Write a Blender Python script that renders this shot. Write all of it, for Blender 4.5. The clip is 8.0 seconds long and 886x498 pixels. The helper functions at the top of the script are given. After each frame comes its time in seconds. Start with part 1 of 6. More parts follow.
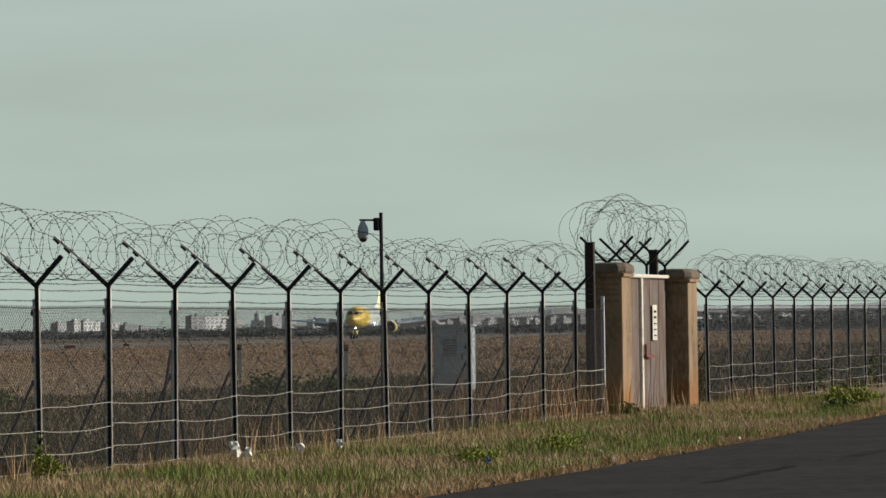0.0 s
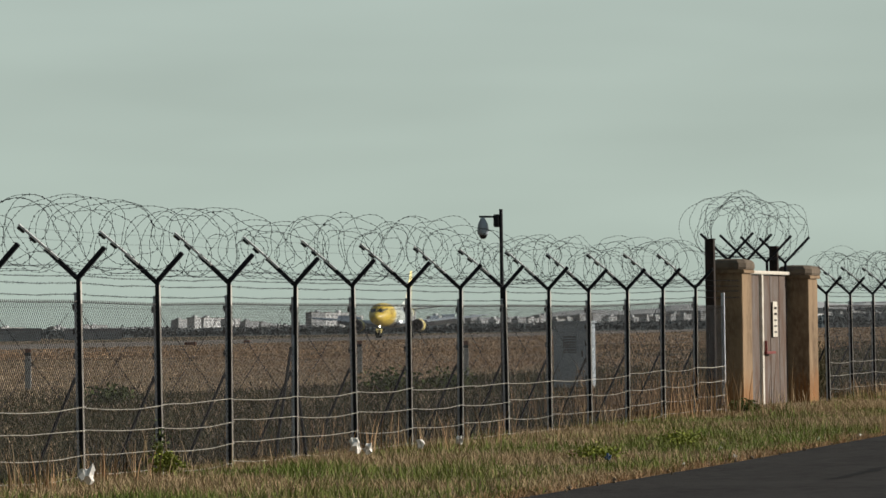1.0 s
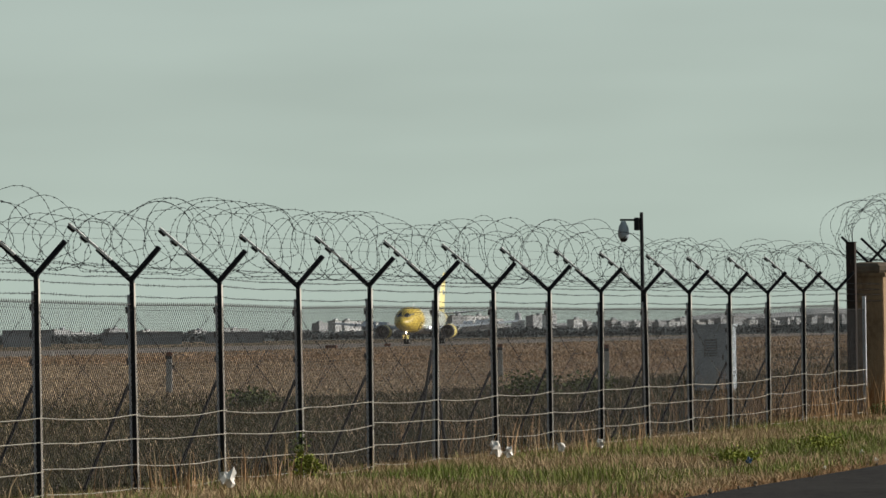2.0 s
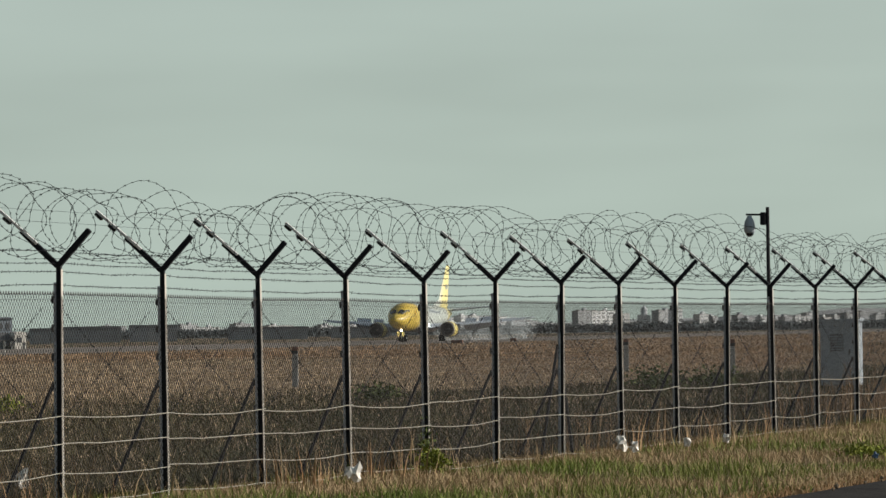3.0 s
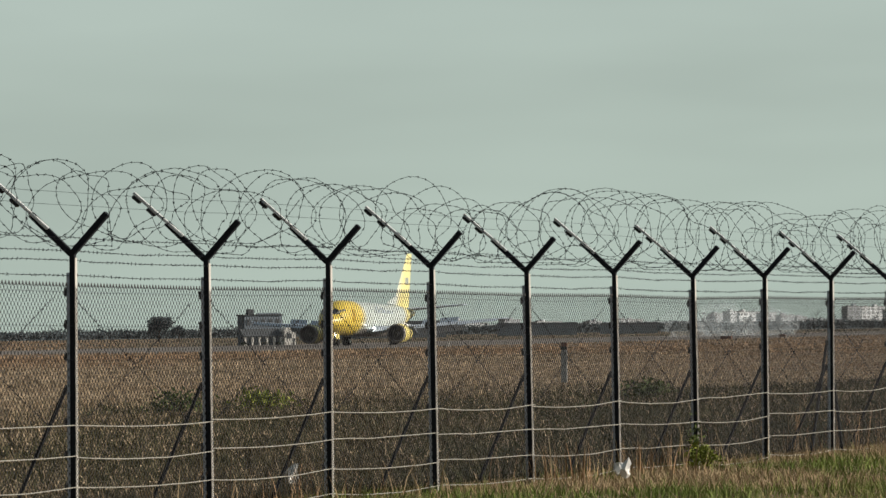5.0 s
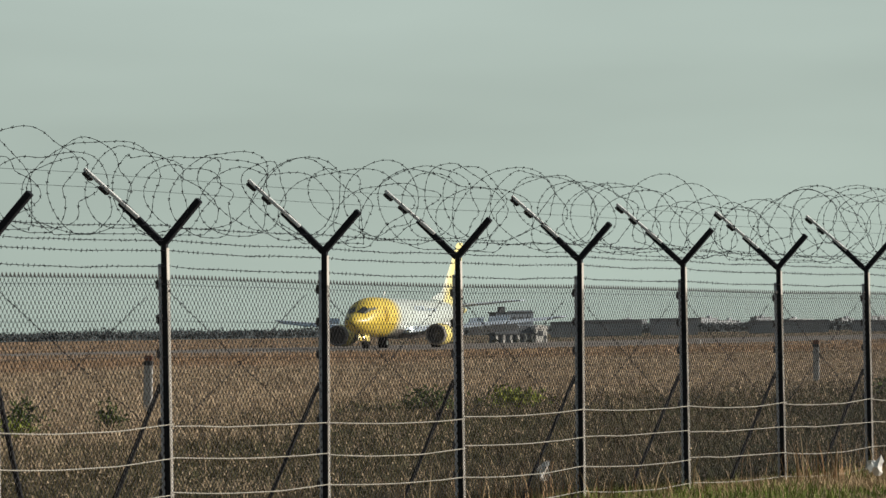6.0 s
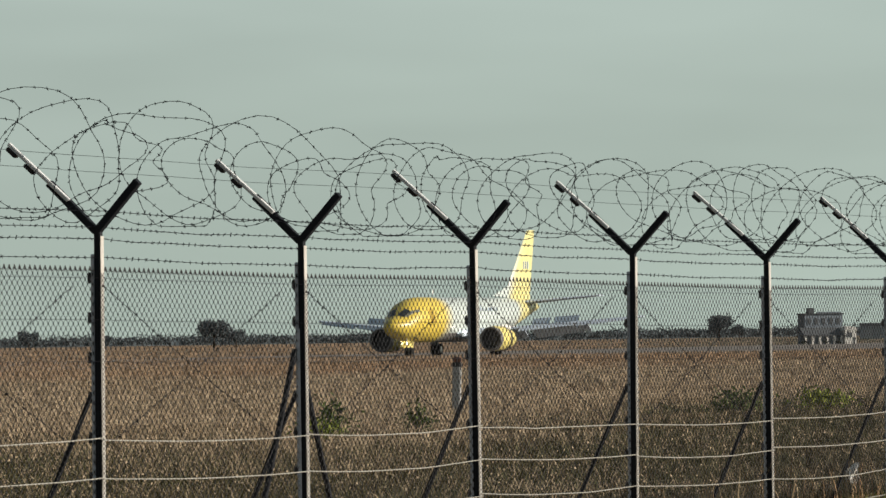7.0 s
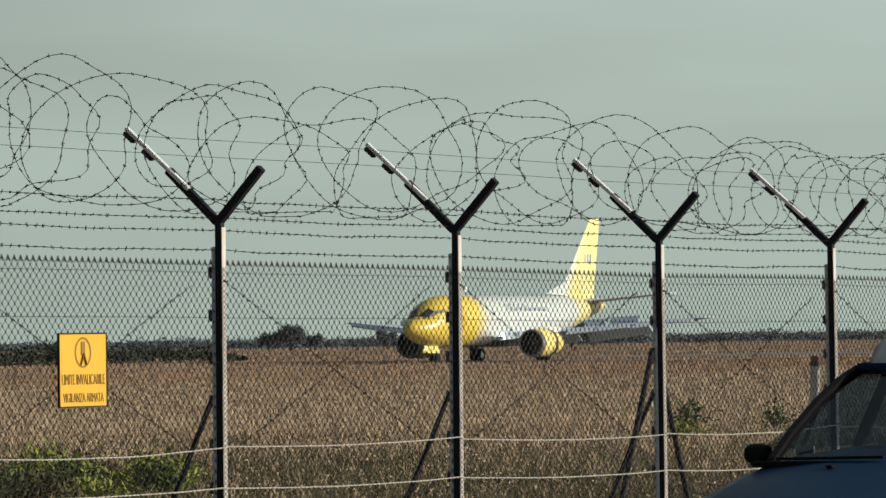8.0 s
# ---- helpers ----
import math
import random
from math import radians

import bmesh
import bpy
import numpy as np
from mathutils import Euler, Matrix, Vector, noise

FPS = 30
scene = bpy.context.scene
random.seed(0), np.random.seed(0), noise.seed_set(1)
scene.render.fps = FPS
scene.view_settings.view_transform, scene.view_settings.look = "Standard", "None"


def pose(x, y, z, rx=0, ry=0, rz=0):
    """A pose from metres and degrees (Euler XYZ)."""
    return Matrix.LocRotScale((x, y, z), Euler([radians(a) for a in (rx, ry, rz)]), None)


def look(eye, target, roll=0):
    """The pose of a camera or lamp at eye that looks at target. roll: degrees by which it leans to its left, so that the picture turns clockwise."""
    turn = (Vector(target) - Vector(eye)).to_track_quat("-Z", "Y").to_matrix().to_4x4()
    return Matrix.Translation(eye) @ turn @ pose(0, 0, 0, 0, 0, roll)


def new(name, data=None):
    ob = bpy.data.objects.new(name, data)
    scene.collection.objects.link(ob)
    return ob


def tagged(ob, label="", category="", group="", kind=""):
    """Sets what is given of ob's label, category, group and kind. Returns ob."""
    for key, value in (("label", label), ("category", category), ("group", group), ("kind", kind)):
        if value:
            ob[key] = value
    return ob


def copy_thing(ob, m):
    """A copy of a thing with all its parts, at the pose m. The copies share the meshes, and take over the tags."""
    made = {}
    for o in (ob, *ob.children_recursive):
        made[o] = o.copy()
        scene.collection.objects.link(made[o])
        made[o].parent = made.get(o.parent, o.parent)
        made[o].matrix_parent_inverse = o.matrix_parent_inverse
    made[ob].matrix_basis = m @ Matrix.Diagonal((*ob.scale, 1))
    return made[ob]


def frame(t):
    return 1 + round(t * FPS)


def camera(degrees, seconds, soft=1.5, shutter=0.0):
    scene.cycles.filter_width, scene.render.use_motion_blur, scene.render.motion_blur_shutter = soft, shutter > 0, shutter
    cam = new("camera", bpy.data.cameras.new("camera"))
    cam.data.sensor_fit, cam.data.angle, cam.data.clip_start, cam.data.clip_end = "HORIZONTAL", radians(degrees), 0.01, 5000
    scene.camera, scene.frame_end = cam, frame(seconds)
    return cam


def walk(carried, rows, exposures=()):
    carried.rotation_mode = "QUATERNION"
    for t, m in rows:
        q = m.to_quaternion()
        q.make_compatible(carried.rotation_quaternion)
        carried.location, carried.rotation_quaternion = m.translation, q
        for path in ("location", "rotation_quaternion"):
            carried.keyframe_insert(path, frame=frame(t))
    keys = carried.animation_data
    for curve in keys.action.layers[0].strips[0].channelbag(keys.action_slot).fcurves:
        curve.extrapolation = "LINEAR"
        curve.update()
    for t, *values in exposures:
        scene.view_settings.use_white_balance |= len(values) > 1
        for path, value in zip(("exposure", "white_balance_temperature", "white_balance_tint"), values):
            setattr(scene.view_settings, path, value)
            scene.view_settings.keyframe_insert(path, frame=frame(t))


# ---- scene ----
# ---------------------------------------------------------------- camera
LENS = 9.637
cam = camera(LENS, 8.0, soft=1.5)
EYE = Vector((0.0, 0.0, 1.66))
ROLL = -0.83


def aim(yaw, pitch):
    a, b = radians(yaw), radians(pitch)
    way = Vector((math.cos(a) * math.cos(b), math.sin(a) * math.cos(b), math.sin(b)))
    return look(EYE, EYE + way * 100, ROLL)


PAN = [(0, 12.168, 0.866), (0.5, 12.788, 0.856), (1, 13.477, 0.848), (1.5, 14.21, 0.876), (1.7, 14.524, 0.895),
       (2.8, 16.145, 0.874), (3, 16.38, 0.869), (3.5, 17.369, 0.876), (4, 18.014, 0.864), (4.2, 18.187, 0.866),
       (5.3, 20.063, 0.875), (5.5, 20.67, 0.883), (6, 22.052, 0.878), (6.5, 23.598, 0.974), (7, 25.412, 0.942),
       (7.5, 27.372, 0.957), (8, 29.307, 0.988)]
walk(cam, [(t, aim(a, b)) for t, a, b in PAN], exposures=[(0, 0.0), (8, 0.0)])

# ---------------------------------------------------------------- sky and sun
SUN_FROM = Vector((0.40, -0.92, 0.36)).normalized()   # towards the sun
world = bpy.data.worlds.new("sky")
scene.world = world
world.use_nodes = True
wn = world.node_tree
wn.nodes.clear()
w_out = wn.nodes.new("ShaderNodeOutputWorld")
w_bg = wn.nodes.new("ShaderNodeBackground")
w_sky = wn.nodes.new("ShaderNodeTexSky")
w_sky.sky_type = "NISHITA"
w_sky.sun_disc = False
w_sky.sun_elevation = math.asin(SUN_FROM.z)
w_sky.sun_rotation = math.atan2(SUN_FROM.x, SUN_FROM.y)
w_sky.dust_density = 4.0
w_coord = wn.nodes.new("ShaderNodeTexCoord")
w_sep = wn.nodes.new("ShaderNodeSeparateXYZ")
w_ramp = wn.nodes.new("ShaderNodeValToRGB")          # thin high cloud veil, warmer and lighter low down
w_ramp.color_ramp.elements[0].position = 0.0
w_ramp.color_ramp.elements[0].color = (0.462, 0.555, 0.49, 1)
w_ramp.color_ramp.elements[1].position = 0.11
w_ramp.color_ramp.elements[1].color = (0.41, 0.494, 0.468, 1)
high = w_ramp.color_ramp.elements.new(0.45)          # the veil thins out overhead
high.color = (0.13, 0.165, 0.18, 1)
w_map = wn.nodes.new("ShaderNodeMapping")
w_map.inputs["Scale"].default_value = (6, 6, 34)
w_noise = wn.nodes.new("ShaderNodeTexNoise")
w_noise.inputs["Scale"].default_value = 1.0
w_noise.inputs["Detail"].default_value = 3.0
w_nr = wn.nodes.new("ShaderNodeMapRange")
w_nr.inputs["From Min"].default_value, w_nr.inputs["From Max"].default_value = 0.3, 0.7
w_nr.inputs["To Min"].default_value, w_nr.inputs["To Max"].default_value = 0.90, 1.10
w_mul = wn.nodes.new("ShaderNodeMix")
w_mul.data_type, w_mul.blend_type = "RGBA", "MULTIPLY"
w_mul.inputs[0].default_value = 1.0
w_mix = wn.nodes.new("ShaderNodeMix")
w_mix.data_type = "RGBA"
w_mix.inputs[0].default_value = 0.9
w_dim = wn.nodes.new("ShaderNodeMix")
w_dim.data_type, w_dim.blend_type = "RGBA", "MULTIPLY"
w_dim.inputs[0].default_value = 1.0
w_dim.inputs[7].default_value = (0.12, 0.12, 0.12, 1)
L = wn.links.new
L(w_coord.outputs["Generated"], w_sep.inputs[0])
L(w_sep.outputs["Z"], w_ramp.inputs[0])
L(w_coord.outputs["Generated"], w_map.inputs[0])
L(w_map.outputs[0], w_noise.inputs[0])
L(w_noise.outputs[0], w_nr.inputs[0])
L(w_ramp.outputs[0], w_mul.inputs[6])
L(w_nr.outputs[0], w_mul.inputs[7])
L(w_sky.outputs[0], w_dim.inputs[6])
L(w_dim.outputs[2], w_mix.inputs[6])
L(w_mul.outputs[2], w_mix.inputs[7])
# haze scatters forward: the sky is dimmer on the side away from the sun
w_dot = wn.nodes.new("ShaderNodeVectorMath")
w_dot.operation = "DOT_PRODUCT"
w_dot.inputs[1].default_value = SUN_FROM
w_side = wn.nodes.new("ShaderNodeMapRange")
w_side.interpolation_type = "SMOOTHSTEP"
w_side.inputs["From Min"].default_value, w_side.inputs["From Max"].default_value = -0.65, -0.08
w_side.inputs["To Min"].default_value, w_side.inputs["To Max"].default_value = 0.22, 1.0
w_fall = wn.nodes.new("ShaderNodeMix")
w_fall.data_type, w_fall.blend_type = "RGBA", "MULTIPLY"
w_fall.inputs[0].default_value = 1.0
L(w_coord.outputs["Generated"], w_dot.inputs[0])
L(w_dot.outputs["Value"], w_side.inputs[0])
L(w_mix.outputs[2], w_fall.inputs[6])
w_near = wn.nodes.new("ShaderNodeMapRange")          # and a little brighter towards the sun's bearing
w_near.inputs["From Min"].default_value, w_near.inputs["From Max"].default_value = -0.2, 0.3
w_near.inputs["To Min"].default_value, w_near.inputs["To Max"].default_value = 0.96, 1.06
w_both = wn.nodes.new("ShaderNodeMath")
w_both.operation = "MULTIPLY"
L(w_dot.outputs["Value"], w_near.inputs[0])
L(w_side.outputs[0], w_both.inputs[0])
L(w_near.outputs[0], w_both.inputs[1])
L(w_both.outputs[0], w_fall.inputs[7])
L(w_fall.outputs[2], w_bg.inputs[0])
w_bg.inputs[1].default_value = 1.0
L(w_bg.outputs[0], w_out.inputs[0])

sun_data = bpy.data.lights.new("sun", "SUN")
sun_data.energy, sun_data.angle, sun_data.color = 5.0, radians(0.6), (1.0, 0.90, 0.785)
sun = new("sun", sun_data)
sun.matrix_world = look(SUN_FROM * 50, (0, 0, 0))

# ---------------------------------------------------------------- materials


def material(name, color, rough=0.6, metal=0.0, second=None, scale=8.0, amount=0.5, bump=0.0, bump_scale=60.0,
             island=False, fine=None, stretch=(1, 1, 1), coat=0.0, gloss=None):
    """A surface with two scales of variation, grain relief and its own gloss."""
    m = bpy.data.materials.new(name)
    m.use_nodes = True
    nt = m.node_tree
    b = nt.nodes["Principled BSDF"]
    b.inputs["Roughness"].default_value, b.inputs["Metallic"].default_value = rough, metal
    b.inputs["Coat Weight"].default_value = coat
    if gloss is not None:
        b.inputs["Specular IOR Level"].default_value = gloss
    elif rough > 0.84:
        b.inputs["Specular IOR Level"].default_value = 0.12      # matt, dusty surfaces
    tc = nt.nodes.new("ShaderNodeTexCoord")
    mp = nt.nodes.new("ShaderNodeMapping")
    mp.inputs["Scale"].default_value = stretch
    nt.links.new(tc.outputs["Object"], mp.inputs[0])
    second = second or tuple(c * 0.6 for c in color)
    n1 = nt.nodes.new("ShaderNodeTexNoise")
    n1.inputs["Scale"].default_value, n1.inputs["Detail"].default_value = scale, 6.0
    nt.links.new(mp.outputs[0], n1.inputs[0])
    r = nt.nodes.new("ShaderNodeMapRange")
    r.inputs["From Min"].default_value, r.inputs["From Max"].default_value = 0.35, 0.68
    r.inputs["To Max"].default_value = amount
    nt.links.new(n1.outputs[0], r.inputs[0])
    mix = nt.nodes.new("ShaderNodeMix")
    mix.data_type = "RGBA"
    mix.inputs[6].default_value, mix.inputs[7].default_value = (*color, 1), (*second, 1)
    nt.links.new(r.outputs[0], mix.inputs[0])
    out = mix.outputs[2]
    if fine or island:
        n2 = nt.nodes.new("ShaderNodeTexNoise")
        n2.inputs["Scale"].default_value, n2.inputs["Detail"].default_value = scale * 9, 4.0
        nt.links.new(mp.outputs[0], n2.inputs[0])
        src = n2.outputs[0]
        if island:
            geo = nt.nodes.new("ShaderNodeNewGeometry")
            src = geo.outputs["Random Per Island"]
        mix2 = nt.nodes.new("ShaderNodeMix")
        mix2.data_type = "RGBA"
        mix2.inputs[7].default_value = (*(fine or second), 1)
        r2 = nt.nodes.new("ShaderNodeMapRange")
        r2.inputs["From Min"].default_value, r2.inputs["From Max"].default_value = (0.0, 1.0) if island else (0.4, 0.7)
        r2.inputs["To Max"].default_value = 0.8 if island else 0.6
        nt.links.new(src, r2.inputs[0])
        nt.links.new(r2.outputs[0], mix2.inputs[0])
        nt.links.new(out, mix2.inputs[6])
        out = mix2.outputs[2]
    nt.links.new(out, b.inputs["Base Color"])
    if bump:
        n3 = nt.nodes.new("ShaderNodeTexNoise")
        n3.inputs["Scale"].default_value, n3.inputs["Detail"].default_value = bump_scale, 5.0
        nt.links.new(mp.outputs[0], n3.inputs[0])
        bp = nt.nodes.new("ShaderNodeBump")
        bp.inputs["Strength"].default_value, bp.inputs["Distance"].default_value = bump, 0.02
        nt.links.new(n3.outputs[0], bp.inputs["Height"])
        nt.links.new(bp.outputs[0], b.inputs["Normal"])
    return m


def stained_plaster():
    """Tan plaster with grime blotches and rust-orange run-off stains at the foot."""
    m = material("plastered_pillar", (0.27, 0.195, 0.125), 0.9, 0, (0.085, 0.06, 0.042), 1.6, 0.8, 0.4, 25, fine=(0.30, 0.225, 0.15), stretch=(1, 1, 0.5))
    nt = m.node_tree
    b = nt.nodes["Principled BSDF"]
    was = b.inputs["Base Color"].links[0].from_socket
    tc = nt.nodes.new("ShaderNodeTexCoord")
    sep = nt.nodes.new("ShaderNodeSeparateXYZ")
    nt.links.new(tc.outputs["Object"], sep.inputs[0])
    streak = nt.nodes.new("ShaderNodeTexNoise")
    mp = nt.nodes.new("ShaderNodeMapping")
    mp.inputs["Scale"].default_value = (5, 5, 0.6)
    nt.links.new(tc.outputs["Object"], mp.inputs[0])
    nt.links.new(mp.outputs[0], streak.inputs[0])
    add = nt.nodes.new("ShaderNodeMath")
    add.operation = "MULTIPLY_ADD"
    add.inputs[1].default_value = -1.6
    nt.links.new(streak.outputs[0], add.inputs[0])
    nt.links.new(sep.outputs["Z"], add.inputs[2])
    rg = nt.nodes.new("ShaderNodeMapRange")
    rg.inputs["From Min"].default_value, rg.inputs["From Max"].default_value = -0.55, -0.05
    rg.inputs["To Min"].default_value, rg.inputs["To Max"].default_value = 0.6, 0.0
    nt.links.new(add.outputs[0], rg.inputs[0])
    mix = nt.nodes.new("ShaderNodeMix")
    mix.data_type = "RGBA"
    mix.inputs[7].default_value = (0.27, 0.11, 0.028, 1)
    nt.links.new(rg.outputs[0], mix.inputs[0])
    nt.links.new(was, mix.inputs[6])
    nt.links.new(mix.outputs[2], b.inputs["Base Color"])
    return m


M_POST = material("dark_post_steel", (0.010, 0.012, 0.017), 0.6, 0.0, (0.018, 0.02, 0.024), 6, 0.6, 0.1, 90, gloss=0.2)
M_WIRE = material("weathered_wire", (0.011, 0.012, 0.018), 0.6, 0.0, (0.007, 0.008, 0.011), 20, 0.7, gloss=0.1)
M_MESHWIRE = material("zinc_mesh_wire", (0.05, 0.053, 0.06), 0.6, 0.0, (0.025, 0.027, 0.032), 20, 0.6, gloss=0.2)
M_TIP = material("bright_zinc", (0.74, 0.76, 0.76), 0.55, 0.0, (0.52, 0.54, 0.55), 14, 0.6, 0.2, 80)
# the posts' sunlit side as a lighter zinc colour of its own
M_FACE = material("sunlit_zinc_side", (0.60, 0.58, 0.53), 0.6, 0.0, (0.34, 0.31, 0.27), 9, 0.8, 0.2, 70, fine=(0.66, 0.64, 0.6), stretch=(1, 1, 0.4))
M_ROPE = material("pale_tension_wire", (0.52, 0.51, 0.46), 0.7, 0.0, (0.30, 0.29, 0.25), 30, 0.7)
M_CLIP = material("black_plastic", (0.012, 0.012, 0.013), 0.5)
M_EARTH = material("field_soil", (0.22, 0.16, 0.11), 0.95, 0, (0.12, 0.095, 0.062), 0.02, 0.8, 0.6, 3, fine=(0.26, 0.19, 0.13))
M_ASPHALT = material("road_asphalt", (0.044, 0.042, 0.042), 0.92, 0, (0.026, 0.025, 0.026), 0.5, 0.9, 0.6, 40, fine=(0.066, 0.062, 0.058), gloss=0.05)
M_RUNWAY = material("runway_asphalt", (0.225, 0.205, 0.185), 0.9, 0, (0.165, 0.148, 0.133), 0.02, 0.8, stretch=(0.3, 3, 1))
M_DRY = material("dry_grass", (0.60, 0.485, 0.335), 0.9, 0, (0.44, 0.33, 0.21), 0.06, 0.8, island=True, fine=(0.26, 0.195, 0.125))
M_RUST = material("rust_grass", (0.40, 0.265, 0.165), 0.9, 0, (0.50, 0.38, 0.25), 0.05, 1.0, island=True, fine=(0.28, 0.18, 0.11))
M_DULL = material("dull_grass", (0.20, 0.19, 0.14), 0.9, 0, (0.14, 0.145, 0.11), 0.03, 0.9, island=True, fine=(0.12, 0.125, 0.10))
M_GREEN = material("green_grass", (0.17, 0.245, 0.052), 0.88, 0, (0.29, 0.28, 0.10), 0.35, 0.7, island=True, fine=(0.085, 0.115, 0.032))
M_STRAW = material("straw", (0.52, 0.41, 0.265), 0.9, 0, (0.38, 0.275, 0.155), 0.5, 0.8, island=True, fine=(0.23, 0.165, 0.09))
M_WEED = material("dark_weeds", (0.078, 0.085, 0.036), 0.9, 0, (0.185, 0.137, 0.08), 0.3, 0.9, island=True, fine=(0.05, 0.052, 0.026))
M_DEEPWEED = material("deep_weeds", (0.062, 0.070, 0.032), 0.9, 0, (0.13, 0.095, 0.055), 0.25, 0.9, island=True, fine=(0.04, 0.042, 0.022))
M_LEAF = material("bush_leaf", (0.09, 0.125, 0.04), 0.85, 0, (0.13, 0.155, 0.05), 2.0, 0.6, island=True, fine=(0.045, 0.06, 0.02))
M_YLEAF = material("lush_leaf", (0.30, 0.33, 0.06), 0.85, 0, (0.17, 0.22, 0.045), 2.0, 0.6, island=True, fine=(0.09, 0.12, 0.03))
# far foliage lightened to blue-grey: distance haze is put into the colour
M_FARTREE = material("hazed_far_tree", (0.12, 0.145, 0.155), 0.95, 0, (0.09, 0.108, 0.118), 0.05, 0.7, island=True, fine=(0.098, 0.118, 0.128))
M_BARK = material("bark", (0.09, 0.07, 0.05), 0.95)
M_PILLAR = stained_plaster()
M_CAP = material("pillar_cap_stone", (0.17, 0.14, 0.11), 0.95, 0, (0.09, 0.075, 0.06), 5, 0.8, 0.5, 30)
M_GATE = material("rusty_gate_sheet", (0.13, 0.118, 0.112), 0.8, 0.0, (0.07, 0.029, 0.012), 2.4, 1.0, 0.2, 20, fine=(0.08, 0.042, 0.022), stretch=(1.5, 1, 0.6))
M_RUSTY = material("rusted_steel", (0.024, 0.021, 0.02), 0.8, 0.0, (0.045, 0.027, 0.02), 8, 0.6, gloss=0.2)
M_PALE = material("pale_painted_steel", (0.62, 0.6, 0.54), 0.6, 0, (0.4, 0.34, 0.27), 6, 0.6)
M_RED = material("red_paint", (0.17, 0.022, 0.02), 0.6)
M_WHITE = material("white_plastic", (0.62, 0.62, 0.60), 0.6, 0, (0.42, 0.42, 0.40), 9, 0.6)
M_MARKER = material("weathered_marker", (0.42, 0.43, 0.43), 0.7, 0, (0.24, 0.25, 0.25), 7, 0.9, fine=(0.5, 0.5, 0.49))
M_CABINET = material("cabinet_grey", (0.38, 0.46, 0.54), 0.6, 0, (0.27, 0.33, 0.39), 3, 0.6, fine=(0.42, 0.48, 0.53))
M_CABDARK = material("cabinet_vent", (0.17, 0.19, 0.22), 0.6)
M_SIGN = material("yellow_sign_sheet", (0.70, 0.40, 0.02), 0.5, 0, (0.62, 0.34, 0.02), 5, 0.5)
M_SIGNBOX = material("faded_red_sheet", (0.16, 0.06, 0.035), 0.7, 0, (0.11, 0.05, 0.035), 4, 0.6)
M_INK = material("sign_ink", (0.26, 0.15, 0.012), 0.6)
M_BAG = material("plastic_litter", (0.78, 0.77, 0.74), 0.5, 0, (0.6, 0.58, 0.52), 12, 0.6)
M_BLUEBAG = material("blue_litter", (0.04, 0.10, 0.2), 0.5)
M_YELLOW = material("aircraft_yellow", (0.86, 0.74, 0.25), 0.35, 0, (0.80, 0.68, 0.20), 0.6, 0.5, coat=0.2)
M_JETWHITE = material("aircraft_white", (0.80, 0.80, 0.76), 0.35, 0, (0.72, 0.72, 0.68), 0.5, 0.5, coat=0.3)
M_WING = material("wing_grey", (0.56, 0.64, 0.74), 0.45, 0.0, (0.46, 0.53, 0.62), 0.7, 0.7)
M_BELLY = material("belly_grey", (0.20, 0.19, 0.19), 0.5, 0, (0.13, 0.125, 0.12), 0.8, 0.7)
M_DARK = material("dark_metal", (0.02, 0.02, 0.022), 0.5)
M_TYRE = material("tyre_rubber", (0.018, 0.018, 0.018), 0.9)
M_CHROME = material("bare_metal", (0.6, 0.6, 0.58), 0.3, 0.9, (0.5, 0.5, 0.48), 5, 0.5)
M_COCKPIT = material("cockpit_glass", (0.07, 0.078, 0.08), 0.12, coat=1.0, gloss=1.0)
# side glass takes the reflected sky as a pale base colour
M_SIDEPANE = material("painted_sky_pane", (0.46, 0.47, 0.42), 0.1, coat=1.0, gloss=1.0)
M_DOME = material("smoked_dome", (0.02, 0.022, 0.025), 0.1)
M_CARPAINT = material("car_blue", (0.008, 0.03, 0.072), 0.4, 0.0, (0.006, 0.023, 0.056), 3, 0.5, gloss=0.035)
M_CARBLACK = material("car_trim", (0.010, 0.010, 0.011), 0.6, gloss=0.1)
M_SEAT = material("seat_cloth", (0.03, 0.032, 0.035), 0.9)
M_HOUSE = material("house_plaster", (0.80, 0.78, 0.74), 0.9, 0, (0.68, 0.66, 0.62), 0.6, 0.5)
M_HOUSEGREY = material("concrete_grey", (0.25, 0.29, 0.335), 0.9, 0, (0.19, 0.225, 0.26), 0.5, 0.6)
# town facades tinted pale and bluish, with the haze in their base colour
M_CITY = [material("hazed_white_facade", (0.79, 0.84, 0.88), 0.9, 0, (0.69, 0.74, 0.78), 0.05, 0.5),
          material("hazed_cream_facade", (0.60, 0.63, 0.64), 0.9, 0, (0.50, 0.53, 0.54), 0.05, 0.5),
          material("hazed_grey_facade", (0.52, 0.56, 0.60), 0.9, 0, (0.44, 0.475, 0.51), 0.05, 0.5)]
M_TOWNROOF = material("town_roof", (0.42, 0.43, 0.44), 0.9)
# panes kept pale too, their contrast lowered by painted haze
M_PANE = material("hazed_pane", (0.36, 0.39, 0.42), 0.6)
M_STAY = material("dull_zinc", (0.58, 0.63, 0.70), 0.65, 0.0, (0.36, 0.40, 0.46), 16, 0.8, 0.2, 80)
M_TAR = material("road_tar", (0.026, 0.026, 0.027), 0.95, gloss=0.05)
M_SCRUB = material("dark_scrub", (0.05, 0.062, 0.04), 0.9, 0, (0.035, 0.045, 0.03), 0.3, 0.6, island=True, fine=(0.03, 0.038, 0.026))
M_STALK = material("dead_stalk", (0.40, 0.26, 0.145), 0.9, 0, (0.48, 0.34, 0.20), 1.0, 0.8, island=True, fine=(0.22, 0.125, 0.065))
